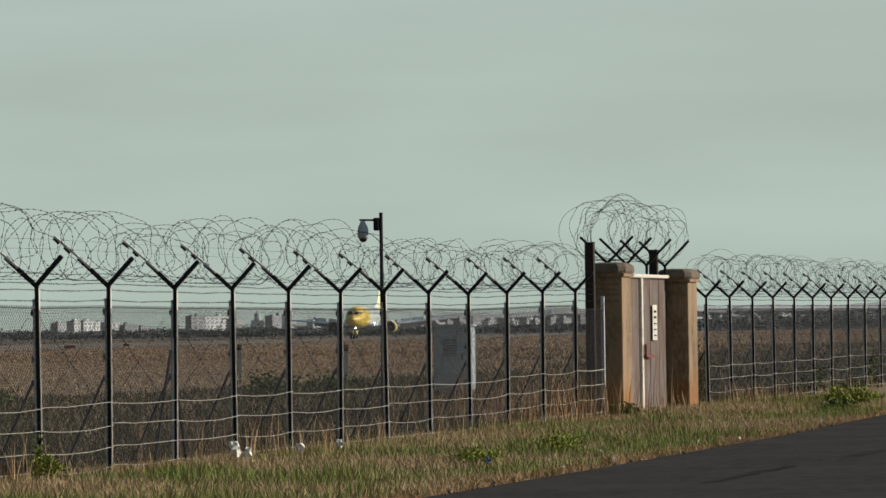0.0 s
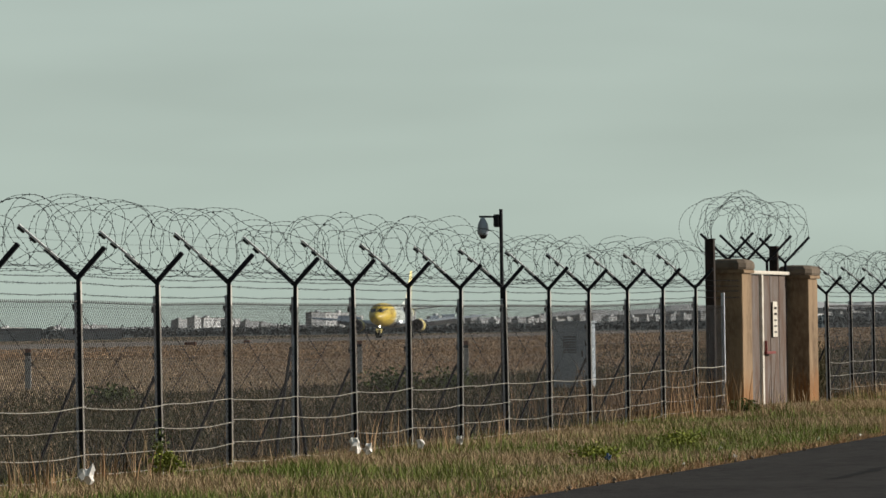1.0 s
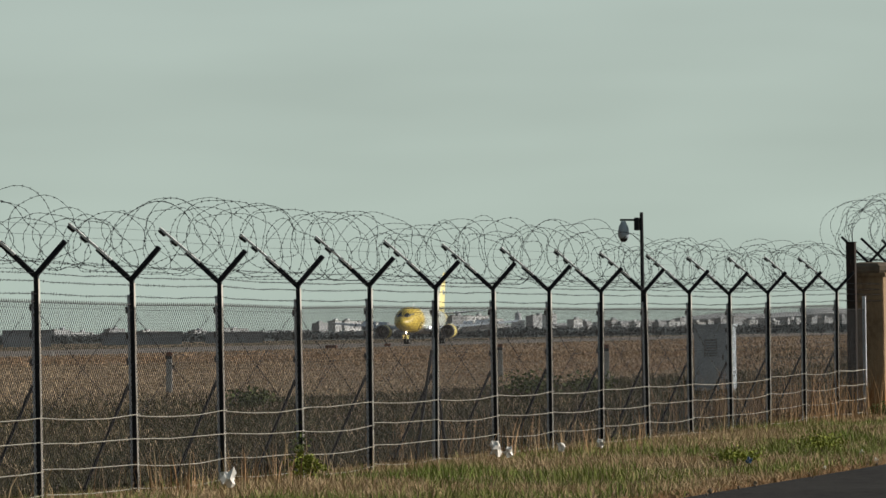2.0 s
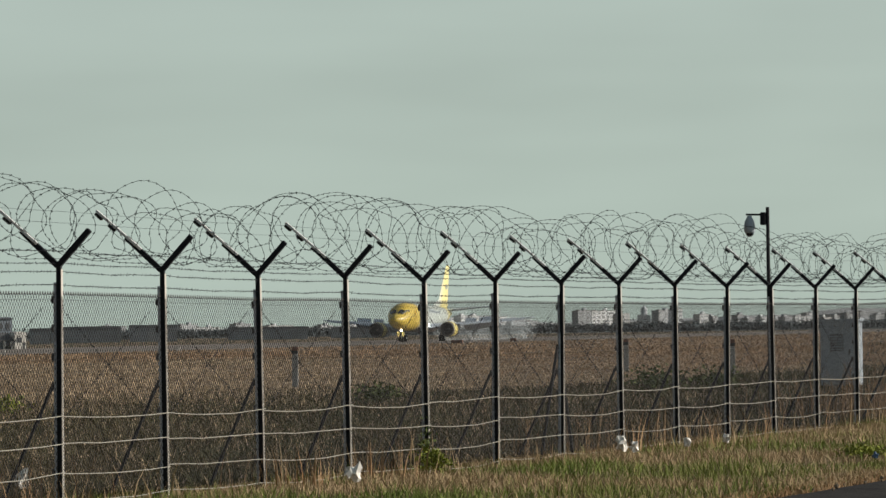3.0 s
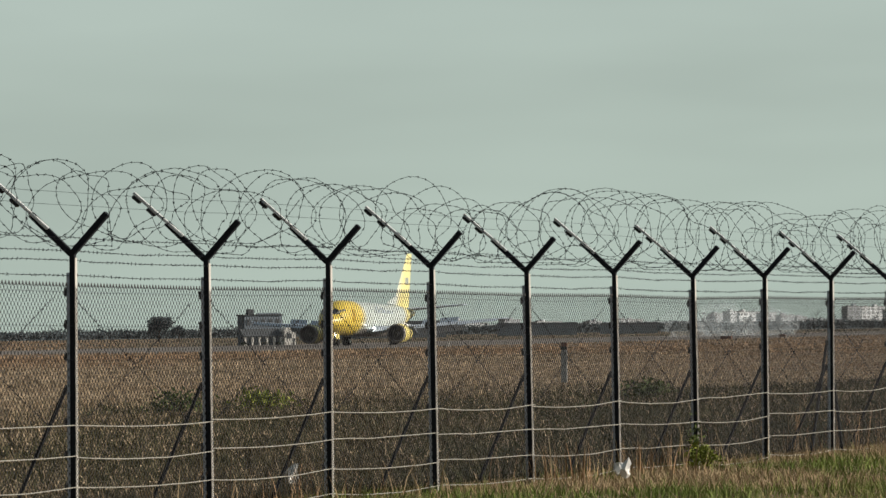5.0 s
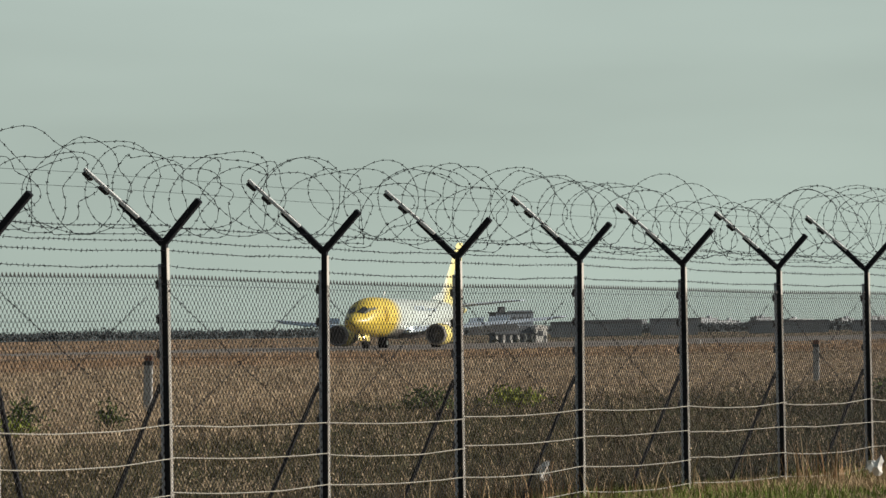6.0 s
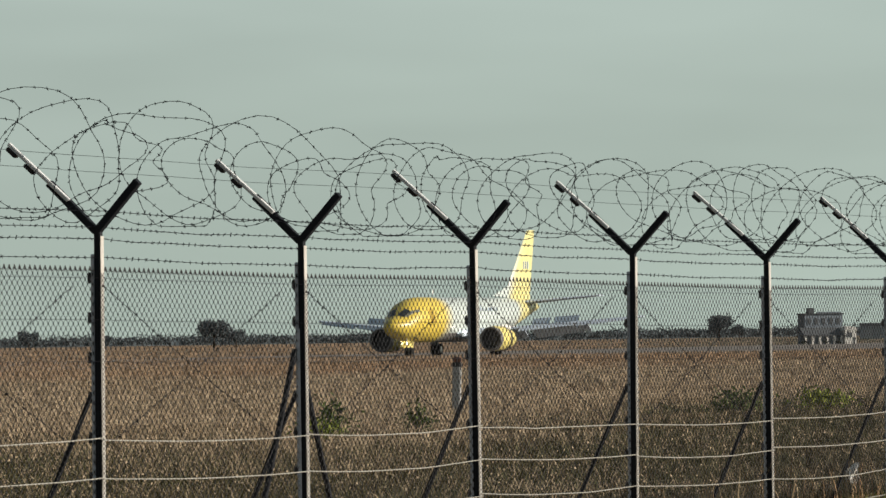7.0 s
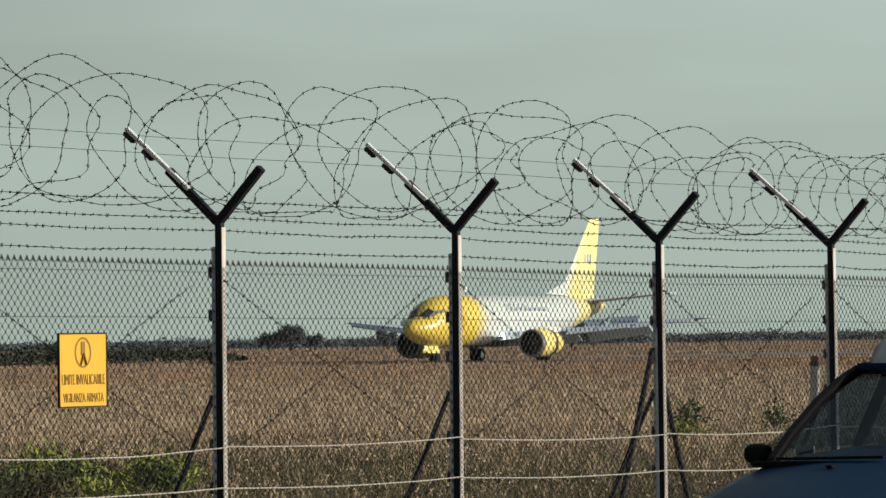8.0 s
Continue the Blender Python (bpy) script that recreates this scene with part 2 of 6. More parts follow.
# ridge colour brought close to the low sky to paint in haze
M_RIDGE = material("hazed_ridge", (0.45, 0.47, 0.485), 0.95, 0, (0.37, 0.395, 0.415), 0.01, 0.8, fine=(0.48, 0.50, 0.51))
# shed walls and roofs lightened: the haze before them is in the colour
M_SHED = material("hazed_shed_wall", (0.31, 0.35, 0.39), 0.9, 0, (0.22, 0.25, 0.28), 0.3, 0.8, fine=(0.36, 0.38, 0.40))
M_SHEDROOF = material("hazed_shed_roof", (0.24, 0.26, 0.285), 0.9, 0, (0.18, 0.19, 0.21), 0.4, 0.8)
M_ROOF = material("grey_roof", (0.115, 0.125, 0.135), 0.9, 0, (0.085, 0.092, 0.10), 0.1, 0.6)


def glass(name, tint, alpha):
    m = bpy.data.materials.new(name)
    m.use_nodes = True
    nt = m.node_tree
    nt.nodes.clear()
    o = nt.nodes.new("ShaderNodeOutputMaterial")
    mix = nt.nodes.new("ShaderNodeMixShader")
    tr = nt.nodes.new("ShaderNodeBsdfTransparent")
    gl = nt.nodes.new("ShaderNodeBsdfGlossy")
    gl.inputs["Roughness"].default_value = 0.03
    tr.inputs[0].default_value = (*tint, 1)
    mix.inputs[0].default_value = alpha
    nt.links.new(tr.outputs[0], mix.inputs[1])
    nt.links.new(gl.outputs[0], mix.inputs[2])
    nt.links.new(mix.outputs[0], o.inputs[0])
    return m


def haze_material(name, color, alpha):
    m = bpy.data.materials.new(name)
    m.use_nodes = True
    nt = m.node_tree
    nt.nodes.clear()
    o = nt.nodes.new("ShaderNodeOutputMaterial")
    mix = nt.nodes.new("ShaderNodeMixShader")
    tr = nt.nodes.new("ShaderNodeBsdfTransparent")
    both = nt.nodes.new("ShaderNodeAddShader")
    df = nt.nodes.new("ShaderNodeBsdfDiffuse")
    tl = nt.nodes.new("ShaderNodeBsdfTranslucent")
    for n in (df, tl):
        n.inputs[0].default_value = (*color, 1)
    nt.links.new(df.outputs[0], both.inputs[0])
    nt.links.new(tl.outputs[0], both.inputs[1])
    mix.inputs[0].default_value = alpha
    nt.links.new(tr.outputs[0], mix.inputs[1])
    nt.links.new(both.outputs[0], mix.inputs[2])
    nt.links.new(mix.outputs[0], o.inputs[0])
    return m


def lamp_material(name, color, strength):
    m = bpy.data.materials.new(name)
    m.use_nodes = True
    b = m.node_tree.nodes["Principled BSDF"]
    b.inputs["Emission Color"].default_value, b.inputs["Emission Strength"].default_value = (*color, 1), strength
    return m


M_LAMP = lamp_material("landing_lamp", (1.0, 0.93, 0.75), 14.0)
M_GLASS = glass("car_glass", (0.32, 0.40, 0.45), 0.10)
M_SMOKE = haze_material("tyre_smoke", (0.86, 0.95, 1.0), 0.038)

# ---------------------------------------------------------------- mesh helpers


def link_mesh(name, me, mat, parent=None, label="", m=None):
    me.materials.clear()
    me.materials.append(mat)
    ob = new(name, me)
    if parent is not None:
        ob.parent = parent
    if m is not None:
        ob.matrix_basis = m
    if label:
        tagged(ob, label)
    return ob


def part(name, bm, mat, parent=None, label="", m=None, smooth=False):
    me = bpy.data.meshes.new(name)
    if smooth:
        for f in bm.faces:
            f.smooth = True
    bm.to_mesh(me)
    bm.free()
    return link_mesh(name, me, mat, parent, label, m)


def empty(name, m, label, category, group=""):
    e = new(name)
    e.matrix_basis = m
    return tagged(e, label, category, group)


def box(x0, x1, y0, y1, z0, z1, bevel=0.0, bm=None):
    own = bmesh.new()
    bmesh.ops.create_cube(own, size=1)
    for v in own.verts:
        v.co = Vector(((x0 + x1) / 2 + v.co.x * (x1 - x0), (y0 + y1) / 2 + v.co.y * (y1 - y0), (z0 + z1) / 2 + v.co.z * (z1 - z0)))
    if bevel:
        bmesh.ops.bevel(own, geom=own.edges[:], offset=bevel, segments=2, affect="EDGES")
    return own if bm is None else merge(bm, own)


def merge(bm, other):
    tmp = bpy.data.meshes.new("tmp")
    other.to_mesh(tmp)
    other.free()
    bm.from_mesh(tmp)
    bpy.data.meshes.remove(tmp)
    return bm


def beam(a, b, w, d, bevel=0.0, bm=None):
    """A straight bar from a to b with a rectangular section."""
    a, b = Vector(a), Vector(b)
    n = (b - a).length
    own = box(-w / 2, w / 2, -d / 2, d / 2, 0, n, bevel)
    q = (b - a).to_track_quat("Z", "Y").to_matrix().to_4x4()
    own.transform(Matrix.Translation(a) @ q)
    return own if bm is None else merge(bm, own)


def rod(a, b, r1, r2=None, seg=10, bm=None, caps=True):
    a, b = Vector(a), Vector(b)
    own = bmesh.new()
    n = (b - a).length
    bmesh.ops.create_cone(own, cap_ends=caps, segments=seg, radius1=r1, radius2=r1 if r2 is None else r2, depth=n)
    q = (b - a).to_track_quat("Z", "Y").to_matrix().to_4x4()
    own.transform(Matrix.Translation((a + b) / 2) @ q)
    return own if bm is None else merge(bm, own)


def arrays_mesh(name, verts, faces):
    """A mesh from numpy arrays: verts (n, 3), faces (m, 3 or 4)."""
    me = bpy.data.meshes.new(name)
    k = faces.shape[1]
    me.vertices.add(len(verts))
    me.vertices.foreach_set("co", np.ascontiguousarray(verts, dtype=np.float32).ravel())
    me.loops.add(faces.size)
    me.loops.foreach_set("vertex_index", np.ascontiguousarray(faces, dtype=np.int32).ravel())
    me.polygons.add(len(faces))
    me.polygons.foreach_set("loop_start", np.arange(0, faces.size, k, dtype=np.int32))
    me.update(calc_edges=True)
    return me


def tubes(lines, r, sides=3):
    """Verts and quads of thin wires along polylines (each an (n, 3) array)."""
    V, F, at = [], [], 0
    for p in lines:
        p = np.asarray(p, float)
        t = np.gradient(p, axis=0) if len(p) > 2 else np.repeat((p[1:] - p[:1]), 2, 0)
        t /= np.linalg.norm(t, axis=1)[:, None] + 1e-9
        ref = np.where(np.abs(t[:, 2:]) > 0.8, np.array([[1.0, 0, 0]]), np.array([[0, 0, 1.0]]))
        u = np.cross(t, ref)
        u /= np.linalg.norm(u, axis=1)[:, None] + 1e-9
        w = np.cross(t, u)
        a = np.arange(sides) * 2 * np.pi / sides
        ring = p[:, None, :] + r * (u[:, None, :] * np.cos(a)[None, :, None] + w[:, None, :] * np.sin(a)[None, :, None])
        V.append(ring.reshape(-1, 3))
        n = len(p)
        i = np.arange(n - 1)[:, None] * sides
        j = np.arange(sides)[None, :]
        k = (j + 1) % sides
        F.append(np.stack([i + j, i + k, i + k + sides, i + j + sides], -1).reshape(-1, 4) + at)
        at += n * sides
    return np.concatenate(V), np.concatenate(F)


def barbs(p, step, size, rng):
    """Short crossed spikes along a polyline."""
    p = np.asarray(p, float)
    seg = np.linalg.norm(np.diff(p, axis=0), axis=1)
    s = np.concatenate([[0], np.cumsum(seg)])
    out = []
    for d in np.arange(step * 0.5, s[-1], step):
        d += rng.normal() * step * 0.06
        q = np.array([np.interp(d, s, p[:, i]) for i in range(3)])
        for _ in range(2):
            v = rng.normal(size=3)
            v *= size / np.linalg.norm(v)
            out.append(np.stack([q - v, q + v]))
    return out


def knots(p, step, size, rng):
    """The wrapped wire turns that hold each barb."""
    p = np.asarray(p, float)
    s = np.concatenate([[0], np.cumsum(np.linalg.norm(np.diff(p, axis=0), axis=1))])
    out = []
    for d in np.arange(step * 0.5, s[-1] - size, step):
        d += rng.normal() * step * 0.05
        ends = [np.array([np.interp(d + k * size * 0.55, s, p[:, i]) for i in range(3)]) for k in (-1, 1)]
        out.append(np.stack(ends))
    return out


def wire_mesh(name, lines, r, barb_step=0.0, barb=0.018, sides=3, seed=1):
    extra = []
    if barb_step:
        for p in lines:
            extra += barbs(p, barb_step, barb, np.random.default_rng(seed + 50))
    V, F = tubes(list(lines) + extra, r, sides)
    if barb_step:
        turns = []
        for p in lines:
            turns += knots(p, barb_step, barb, np.random.default_rng(seed))
        V2, F2 = tubes(turns, r * 1.7, sides)
        V, F = np.concatenate([V, V2]), np.concatenate([F, F2 + len(V)])
    return arrays_mesh(name, V, F)


def blades(name, xy, h, w, mat, lean, rng, label, category, base=0.0):
    """Grass as narrow bent blades, one island each."""
    n = len(xy)
    a = rng.uniform(0, 2 * np.pi, n)
    side = np.stack([np.cos(a), np.sin(a), np.zeros(n)], 1) * (w / 2)[:, None]
    b = rng.uniform(0, 2 * np.pi, n)
    bend = np.stack([np.cos(b), np.sin(b), np.zeros(n)], 1) * (h * rng.uniform(0.1, 1, n) * lean)[:, None]
    root = np.concatenate([xy, np.full((n, 1), base - 0.01)], 1)
    up = np.array([[0, 0, 1.0]]) * h[:, None]
    V = np.stack([root - side, root + side, root + up * 0.55 + bend * 0.35 + side * 0.7, root + up * 0.55 + bend * 0.35 - side * 0.7, root + up + bend], 1)
    i = (np.arange(n) * 5)[:, None]
    F = np.concatenate([i + np.array([[0, 1, 2]]), i + np.array([[0, 2, 3]]), i + np.array([[3, 2, 4]])], 0)
    ob = link_mesh(name, arrays_mesh(name, V.reshape(-1, 3), F), mat)
    return tagged(ob, label, category, kind="stuff")


def leaves(centre, radius, n, size, rng, squash=0.75):
    """Small leaf faces in an uneven clump; returns verts and faces."""
    d = rng.normal(size=(n, 3))
    d /= np.linalg.norm(d, axis=1)[:, None]
    lobes = rng.normal(size=(6, 3))
    lobes /= np.linalg.norm(lobes, axis=1)[:, None]
    bulge = 0.55 + 0.5 * np.max(d @ lobes.T, axis=1)
    rr = rng.uniform(0.1, 1.0, n) ** 0.75 * bulge * rng.uniform(0.75, 1.25, n)
    p = np.asarray(centre) + d * rr[:, None] * np.array([radius, radius, radius * squash])
    u = rng.normal(size=(n, 3))
    u /= np.linalg.norm(u, axis=1)[:, None]
    v = np.cross(u, rng.normal(size=(n, 3)))
    v /= np.linalg.norm(v, axis=1)[:, None]
    s = (size * rng.uniform(0.5, 1.3, n))[:, None]
    V = np.stack([p - u * s, p + v * s * 0.45, p + u * s, p - v * s * 0.45], 1)
    F = (np.arange(n) * 4)[:, None] + np.arange(4)[None, :]
    return V.reshape(-1, 3), F


# ---------------------------------------------------------------- ground, road, runway
FENCE_Y = 17.25
RW_HEAD = 183.53                      # direction of the landing run, degrees
RNG = np.random.default_rng(7)


def sheet(name, x0, x1, y0, y1, z, mat, label, nx=1, ny=1, m=None, kind="structure"):
    xs, ys = np.linspace(x0, x1, nx + 1), np.linspace(y0, y1, ny + 1)
    X, Y = np.meshgrid(xs, ys, indexing="ij")
    V = np.stack([X, Y, np.full_like(X, z)], -1).reshape(-1, 3)
    i, j = np.meshgrid(np.arange(nx), np.arange(ny), indexing="ij")
    a = (i * (ny + 1) + j).ravel()
    F = np.stack([a, a + ny + 1, a + ny + 2, a + 1], 1)
    ob = link_mesh(name, arrays_mesh(name, V, F), mat, m=m)
    return tagged(ob, label, name, kind=kind)


def build_ground():
    sheet("ground", -1500, 4900, -2500, 4900, 0.0, M_EARTH, "flat dry brown airfield ground reaching the horizon")
    # the road runs beside the fence and bends slightly towards it
    bm = bmesh.new()
    rows = [(-60, 12.9), (22, 12.8), (38, 11.7), (50, 11.0), (60, 11.08), (78, 11.47), (94, 12.1), (112, 12.9), (140, 14.2), (175, 15.9)]
    top = []
    for x, y in rows:
        top.append([bm.verts.new((x, y - 8.6, 0.02)), bm.verts.new((x, y, 0.02)), bm.verts.new((x, y + 0.05, -0.02)), bm.verts.new((x, y - 8.65, -0.02))])
    for a, b in zip(top, top[1:]):
        bm.faces.new((a[0], b[0], b[1], a[1]))
        bm.faces.new((a[1], b[1], b[2], a[2]))
        bm.faces.new((b[0], a[0], a[3], b[3]))
    tagged(part("road", bm, M_ASPHALT), "dark worn asphalt road beside the grass verge", "road", kind="structure")
    c = pose(342, 181.6, 0, 0, 0, RW_HEAD)
    sheet("runway", -1400, 700, -29, 29, 0.012, M_RUNWAY, "grey asphalt runway behind the dry field", m=c)


def build_patches():
    """Darker tar repairs on the road."""
    for x0, x1, y0, y1 in ((54, 60, 8.75, 8.9), (64, 92, 8.6, 8.75)):
        bm = bmesh.new()
        n = 14
        lo, hi = [], []
        for i in range(n + 1):
            x = x0 + (x1 - x0) * i / n
            lo.append(bm.verts.new((x, y0 + random.uniform(-0.1, 0.1), 0.026)))
            hi.append(bm.verts.new((x, y1 + random.uniform(-0.1, 0.1), 0.026)))
        for i in range(n):
            bm.faces.new((lo[i], lo[i + 1], hi[i + 1], hi[i]))
        tagged(part("tar_patch", bm, M_TAR), "black tar repair on the asphalt road", "road", kind="structure")


# ---------------------------------------------------------------- perimeter fence
JOINTS = {-16: 2.429, -15: 2.41, -14: 2.374, -13: 2.371, -12: 2.336, -11: 2.313, -10: 2.314, -9: 2.292, -8: 2.267, -7: 2.266,
          -6: 2.236, -5: 2.25, -4: 2.237, -3: 2.239, -2: 2.232, -1: 2.225, 0: 2.233, 1: 2.231, 2: 2.223, 3: 2.249, 4: 2.28, 5: 2.299}
OFFS = {-16: -0.03, -15: -0.009, -14: 0.024, -13: -0.03, -12: 0.025, -11: 0.03, -10: 0.039, -9: -0.005, -8: -0.009, -7: 0.014,
        -6: 0.024, -5: -0.043, -4: -0.034, -3: -0.009, -2: 0.001, -1: 0.019, 0: 0.008, 1: -0.019, 2: -0.036, 3: -0.003, 4: 0.023, 5: 0.021}


def post_line():
    near = [(75.88 + 3 * i + OFFS.get(i, 0.0), JOINTS.get(i, 2.44 + 0.012 * (-16 - i))) for i in range(-18, 6)]
    far = [(105.3 + 3.01 * i, 2.24 + 0.004 * i) for i in range(0, 16)]
    return near, far


def mesh_bay(step=1):
    """Three metres of diamond wire netting, each wire a zigzag hooked into the next."""
    w, half, top = step / 30, 0.0332 * step, 1.965
    n = int((top - 0.04) / half)
    i = np.arange(n + 1)
    z = top - i * half
    lines = []
    for k in range(90 // step):
        out = (i + k) % 2 == 0
        x = k * w + np.where(out, -0.002, w + 0.002)
        lines.append(np.stack([x, np.where(out, 0.003, -0.003), z], 1))
        if k % 2 == 0:
            lines.append(np.array([[k * w - 0.004, 0, z[0] - 0.004], [k * w, 0, z[0] + 0.014], [k * w + 0.005, 0, z[0] - 0.004]]))
    me = arrays_mesh("netting", *tubes(lines, 0.0022 * step ** 0.8, 3))
    return me


def mesh_twists():
    """The dark twists where neighbouring netting wires hook together."""
    w, half, top = 1 / 30, 0.0332, 1.965
    lines = []
    for k in range(90):
        for i in range(k % 2, int((top - 0.04) / half), 2):
            z = top - i * half
            lines.append(np.array([[k * w, -0.002, z + 0.0075], [k * w + 0.001, -0.002, z - 0.0075]]))
    return arrays_mesh("twist_wire", *tubes(lines, 0.0036, 3))


def mesh_selvage():
    """The dark knuckled wire ends along the top of the netting."""
    k = np.arange(0, 181)
    line = np.stack([k / 60, np.zeros(181), np.where(k % 4 == 0, 1.986, np.where(k % 4 == 2, 1.952, 1.958))], 1)
    return arrays_mesh("selvage", *tubes([line], 0.0038, 3))


def strand(name, r, step, sag, twist=0.0, seed=1, barb=0.02):
    x = np.linspace(0, 3, 25)
    rng = np.random.default_rng(seed)
    z = -sag * (1 - ((x - 1.5) / 1.5) ** 2) + np.interp(x, np.linspace(0, 3, 7), rng.normal(size=7)) * 0.0025
    y = rng.normal(size=25) * 0.004
    line = np.stack([x, y, z], 1)
    if twist:
        xs = np.linspace(0, 3, 181)
        a = xs * 2 * np.pi / 0.1
        zs, ys = np.interp(xs, x, z), np.interp(xs, x, y)
        lines = [np.stack([xs, ys + twist * np.cos(a + k), zs + twist * np.sin(a + k)], 1) for k in (0, np.pi)]
        return wire_mesh(name, lines, r, step, barb, 3, seed)
    return wire_mesh(name, [line], r, step, barb, 3, seed)


def build_post(joint):
    """One Y post: upright, painted sunlit side, mesh edge, clips, brace, long inner arm and short outer arm."""
    e = empty("fence_post", pose(0, 0, 0), "", "")
    part("upright", box(-0.025, 0.025, -0.032, 0.012, -0.05, joint, 0.004), M_POST, e)
    # thin bright strip paints the post's sunlit side; upright keeps the shaded tone
    part("sunlit_side", box(-0.022, 0.026, -0.039, -0.034, 0.02, joint - 0.05, 0.002), M_FACE, e, "bright zinc strip painted as the sunlit side of the post")
    z = np.arange(0.06, joint - 0.29, 0.0332)
    odd = np.arange(len(z)) % 2 * 2 - 1
    lines = [np.stack([-0.008 + 0.024 * odd * k, np.full(len(z), -0.044), z], 1) for k in (1, -1)]
    link_mesh("tie_mesh", arrays_mesh("tie_mesh", *tubes(lines, 0.0026, 3)), M_MESHWIRE, e, "netting edge folded over the post")
    part("eye_bolt", rod((0.0, -0.05, joint - 0.385), (0.0, -0.03, joint - 0.385), 0.008, seg=8), M_RUSTY, e)
    part("stay_bar", box(-0.018, 0.018, 0.014, 0.042, 0.02, joint - 0.17, 0.004), M_STAY, e, "galvanised stay bar")
    for k in range(8):
        z = joint - 0.33 - 0.268 * k
        part("clip", box(-0.032, 0.014, 0.038, 0.062, z - 0.038, z + 0.038, 0.008), M_CLIP, e, "black plastic clip")
    part("brace", rod((0.01, 0.05, joint - 1.1), (0.03, 0.62, -0.05), 0.018, seg=8), M_POST, e)
    part("foot", rod((0.01, 0.05, -0.05), (0.01, 0.05, 0.05), 0.09, 0.06, seg=10), M_CAP, e, "concrete footing")
    a = (0, 0, joint - 0.02)
    part("short_arm", beam(a, (0, -0.315, joint + 0.315), 0.055, 0.05, 0.004), M_POST, e)
    long_arm = part("long_arm", beam(a, (0, 0.36, joint + 0.315), 0.05, 0.05, 0.004), M_POST, e)
    tip = part("arm_tip", beam((-0.02, 0.20, joint + 0.192), (-0.004, 0.665, joint + 0.585), 0.034, 0.026, 0.004), M_TIP, long_arm, "galvanised arm extension")
    for s in (0.35, 0.8):
        y, z = 0.36 + 0.3 * s - 0.0, joint + 0.315 + 0.255 * s
        part("clip", beam((-0.004, y + 0.004, z - 0.022), (-0.004, y + 0.074, z + 0.038), 0.05, 0.03, 0.006), M_CLIP, long_arm, "black plastic clip")
    return e


def coil_lines(x0, x1, joint, rng, radius=0.40, pitch=0.95, dy=0.07, lift=0.50):
    """Two crossed helices of barbed wire that sag and swell."""
    out = []
    for hand in (1, -1):
        turns = (x1 - x0) / pitch
        a = np.linspace(0, turns * 2 * np.pi, int(turns * 40))
        x = x0 + a / (2 * np.pi) * pitch
        ph = rng.uniform(0, 6.28)
        swell = np.array([noise.noise((v * 0.33, hand * 3.7, 1.5)) for v in x])
        wob = np.array([noise.noise((v * 0.55, hand * 9.1, 4.5)) for v in a])
        wob2 = np.array([noise.noise((v * 0.3, hand * 5.3, 8.5)) for v in a])
        kink = np.array([noise.noise((v * 1.25, hand * 2.3, 6.1)) for v in a])
        big = np.interp(x, [30, 38, 50, 54], [0.90, 0.79, 0.77, 0.89]) if x0 < 50 else 1.0
        r = radius * big * (1 + 0.20 * swell + 0.62 * wob + 0.26 * kink)
        cz = np.interp(x, *joint) + lift * big + 0.10 * swell
        bottom = np.interp(x, *joint) + 0.03
        turn = hand * a + ph + 0.9 * wob2
        z = np.maximum(cz + r * np.sin(turn), bottom + 0.05 * wob)
        y = dy + 0.05 * swell + r * 1.0 * np.cos(turn)
        xx = x + 0.45 * wob2 + 0.25 * np.sin(a * 1.0 + ph * 2) + 0.2 * kink
        out.append(np.stack([xx, y, z], 1))
    return out


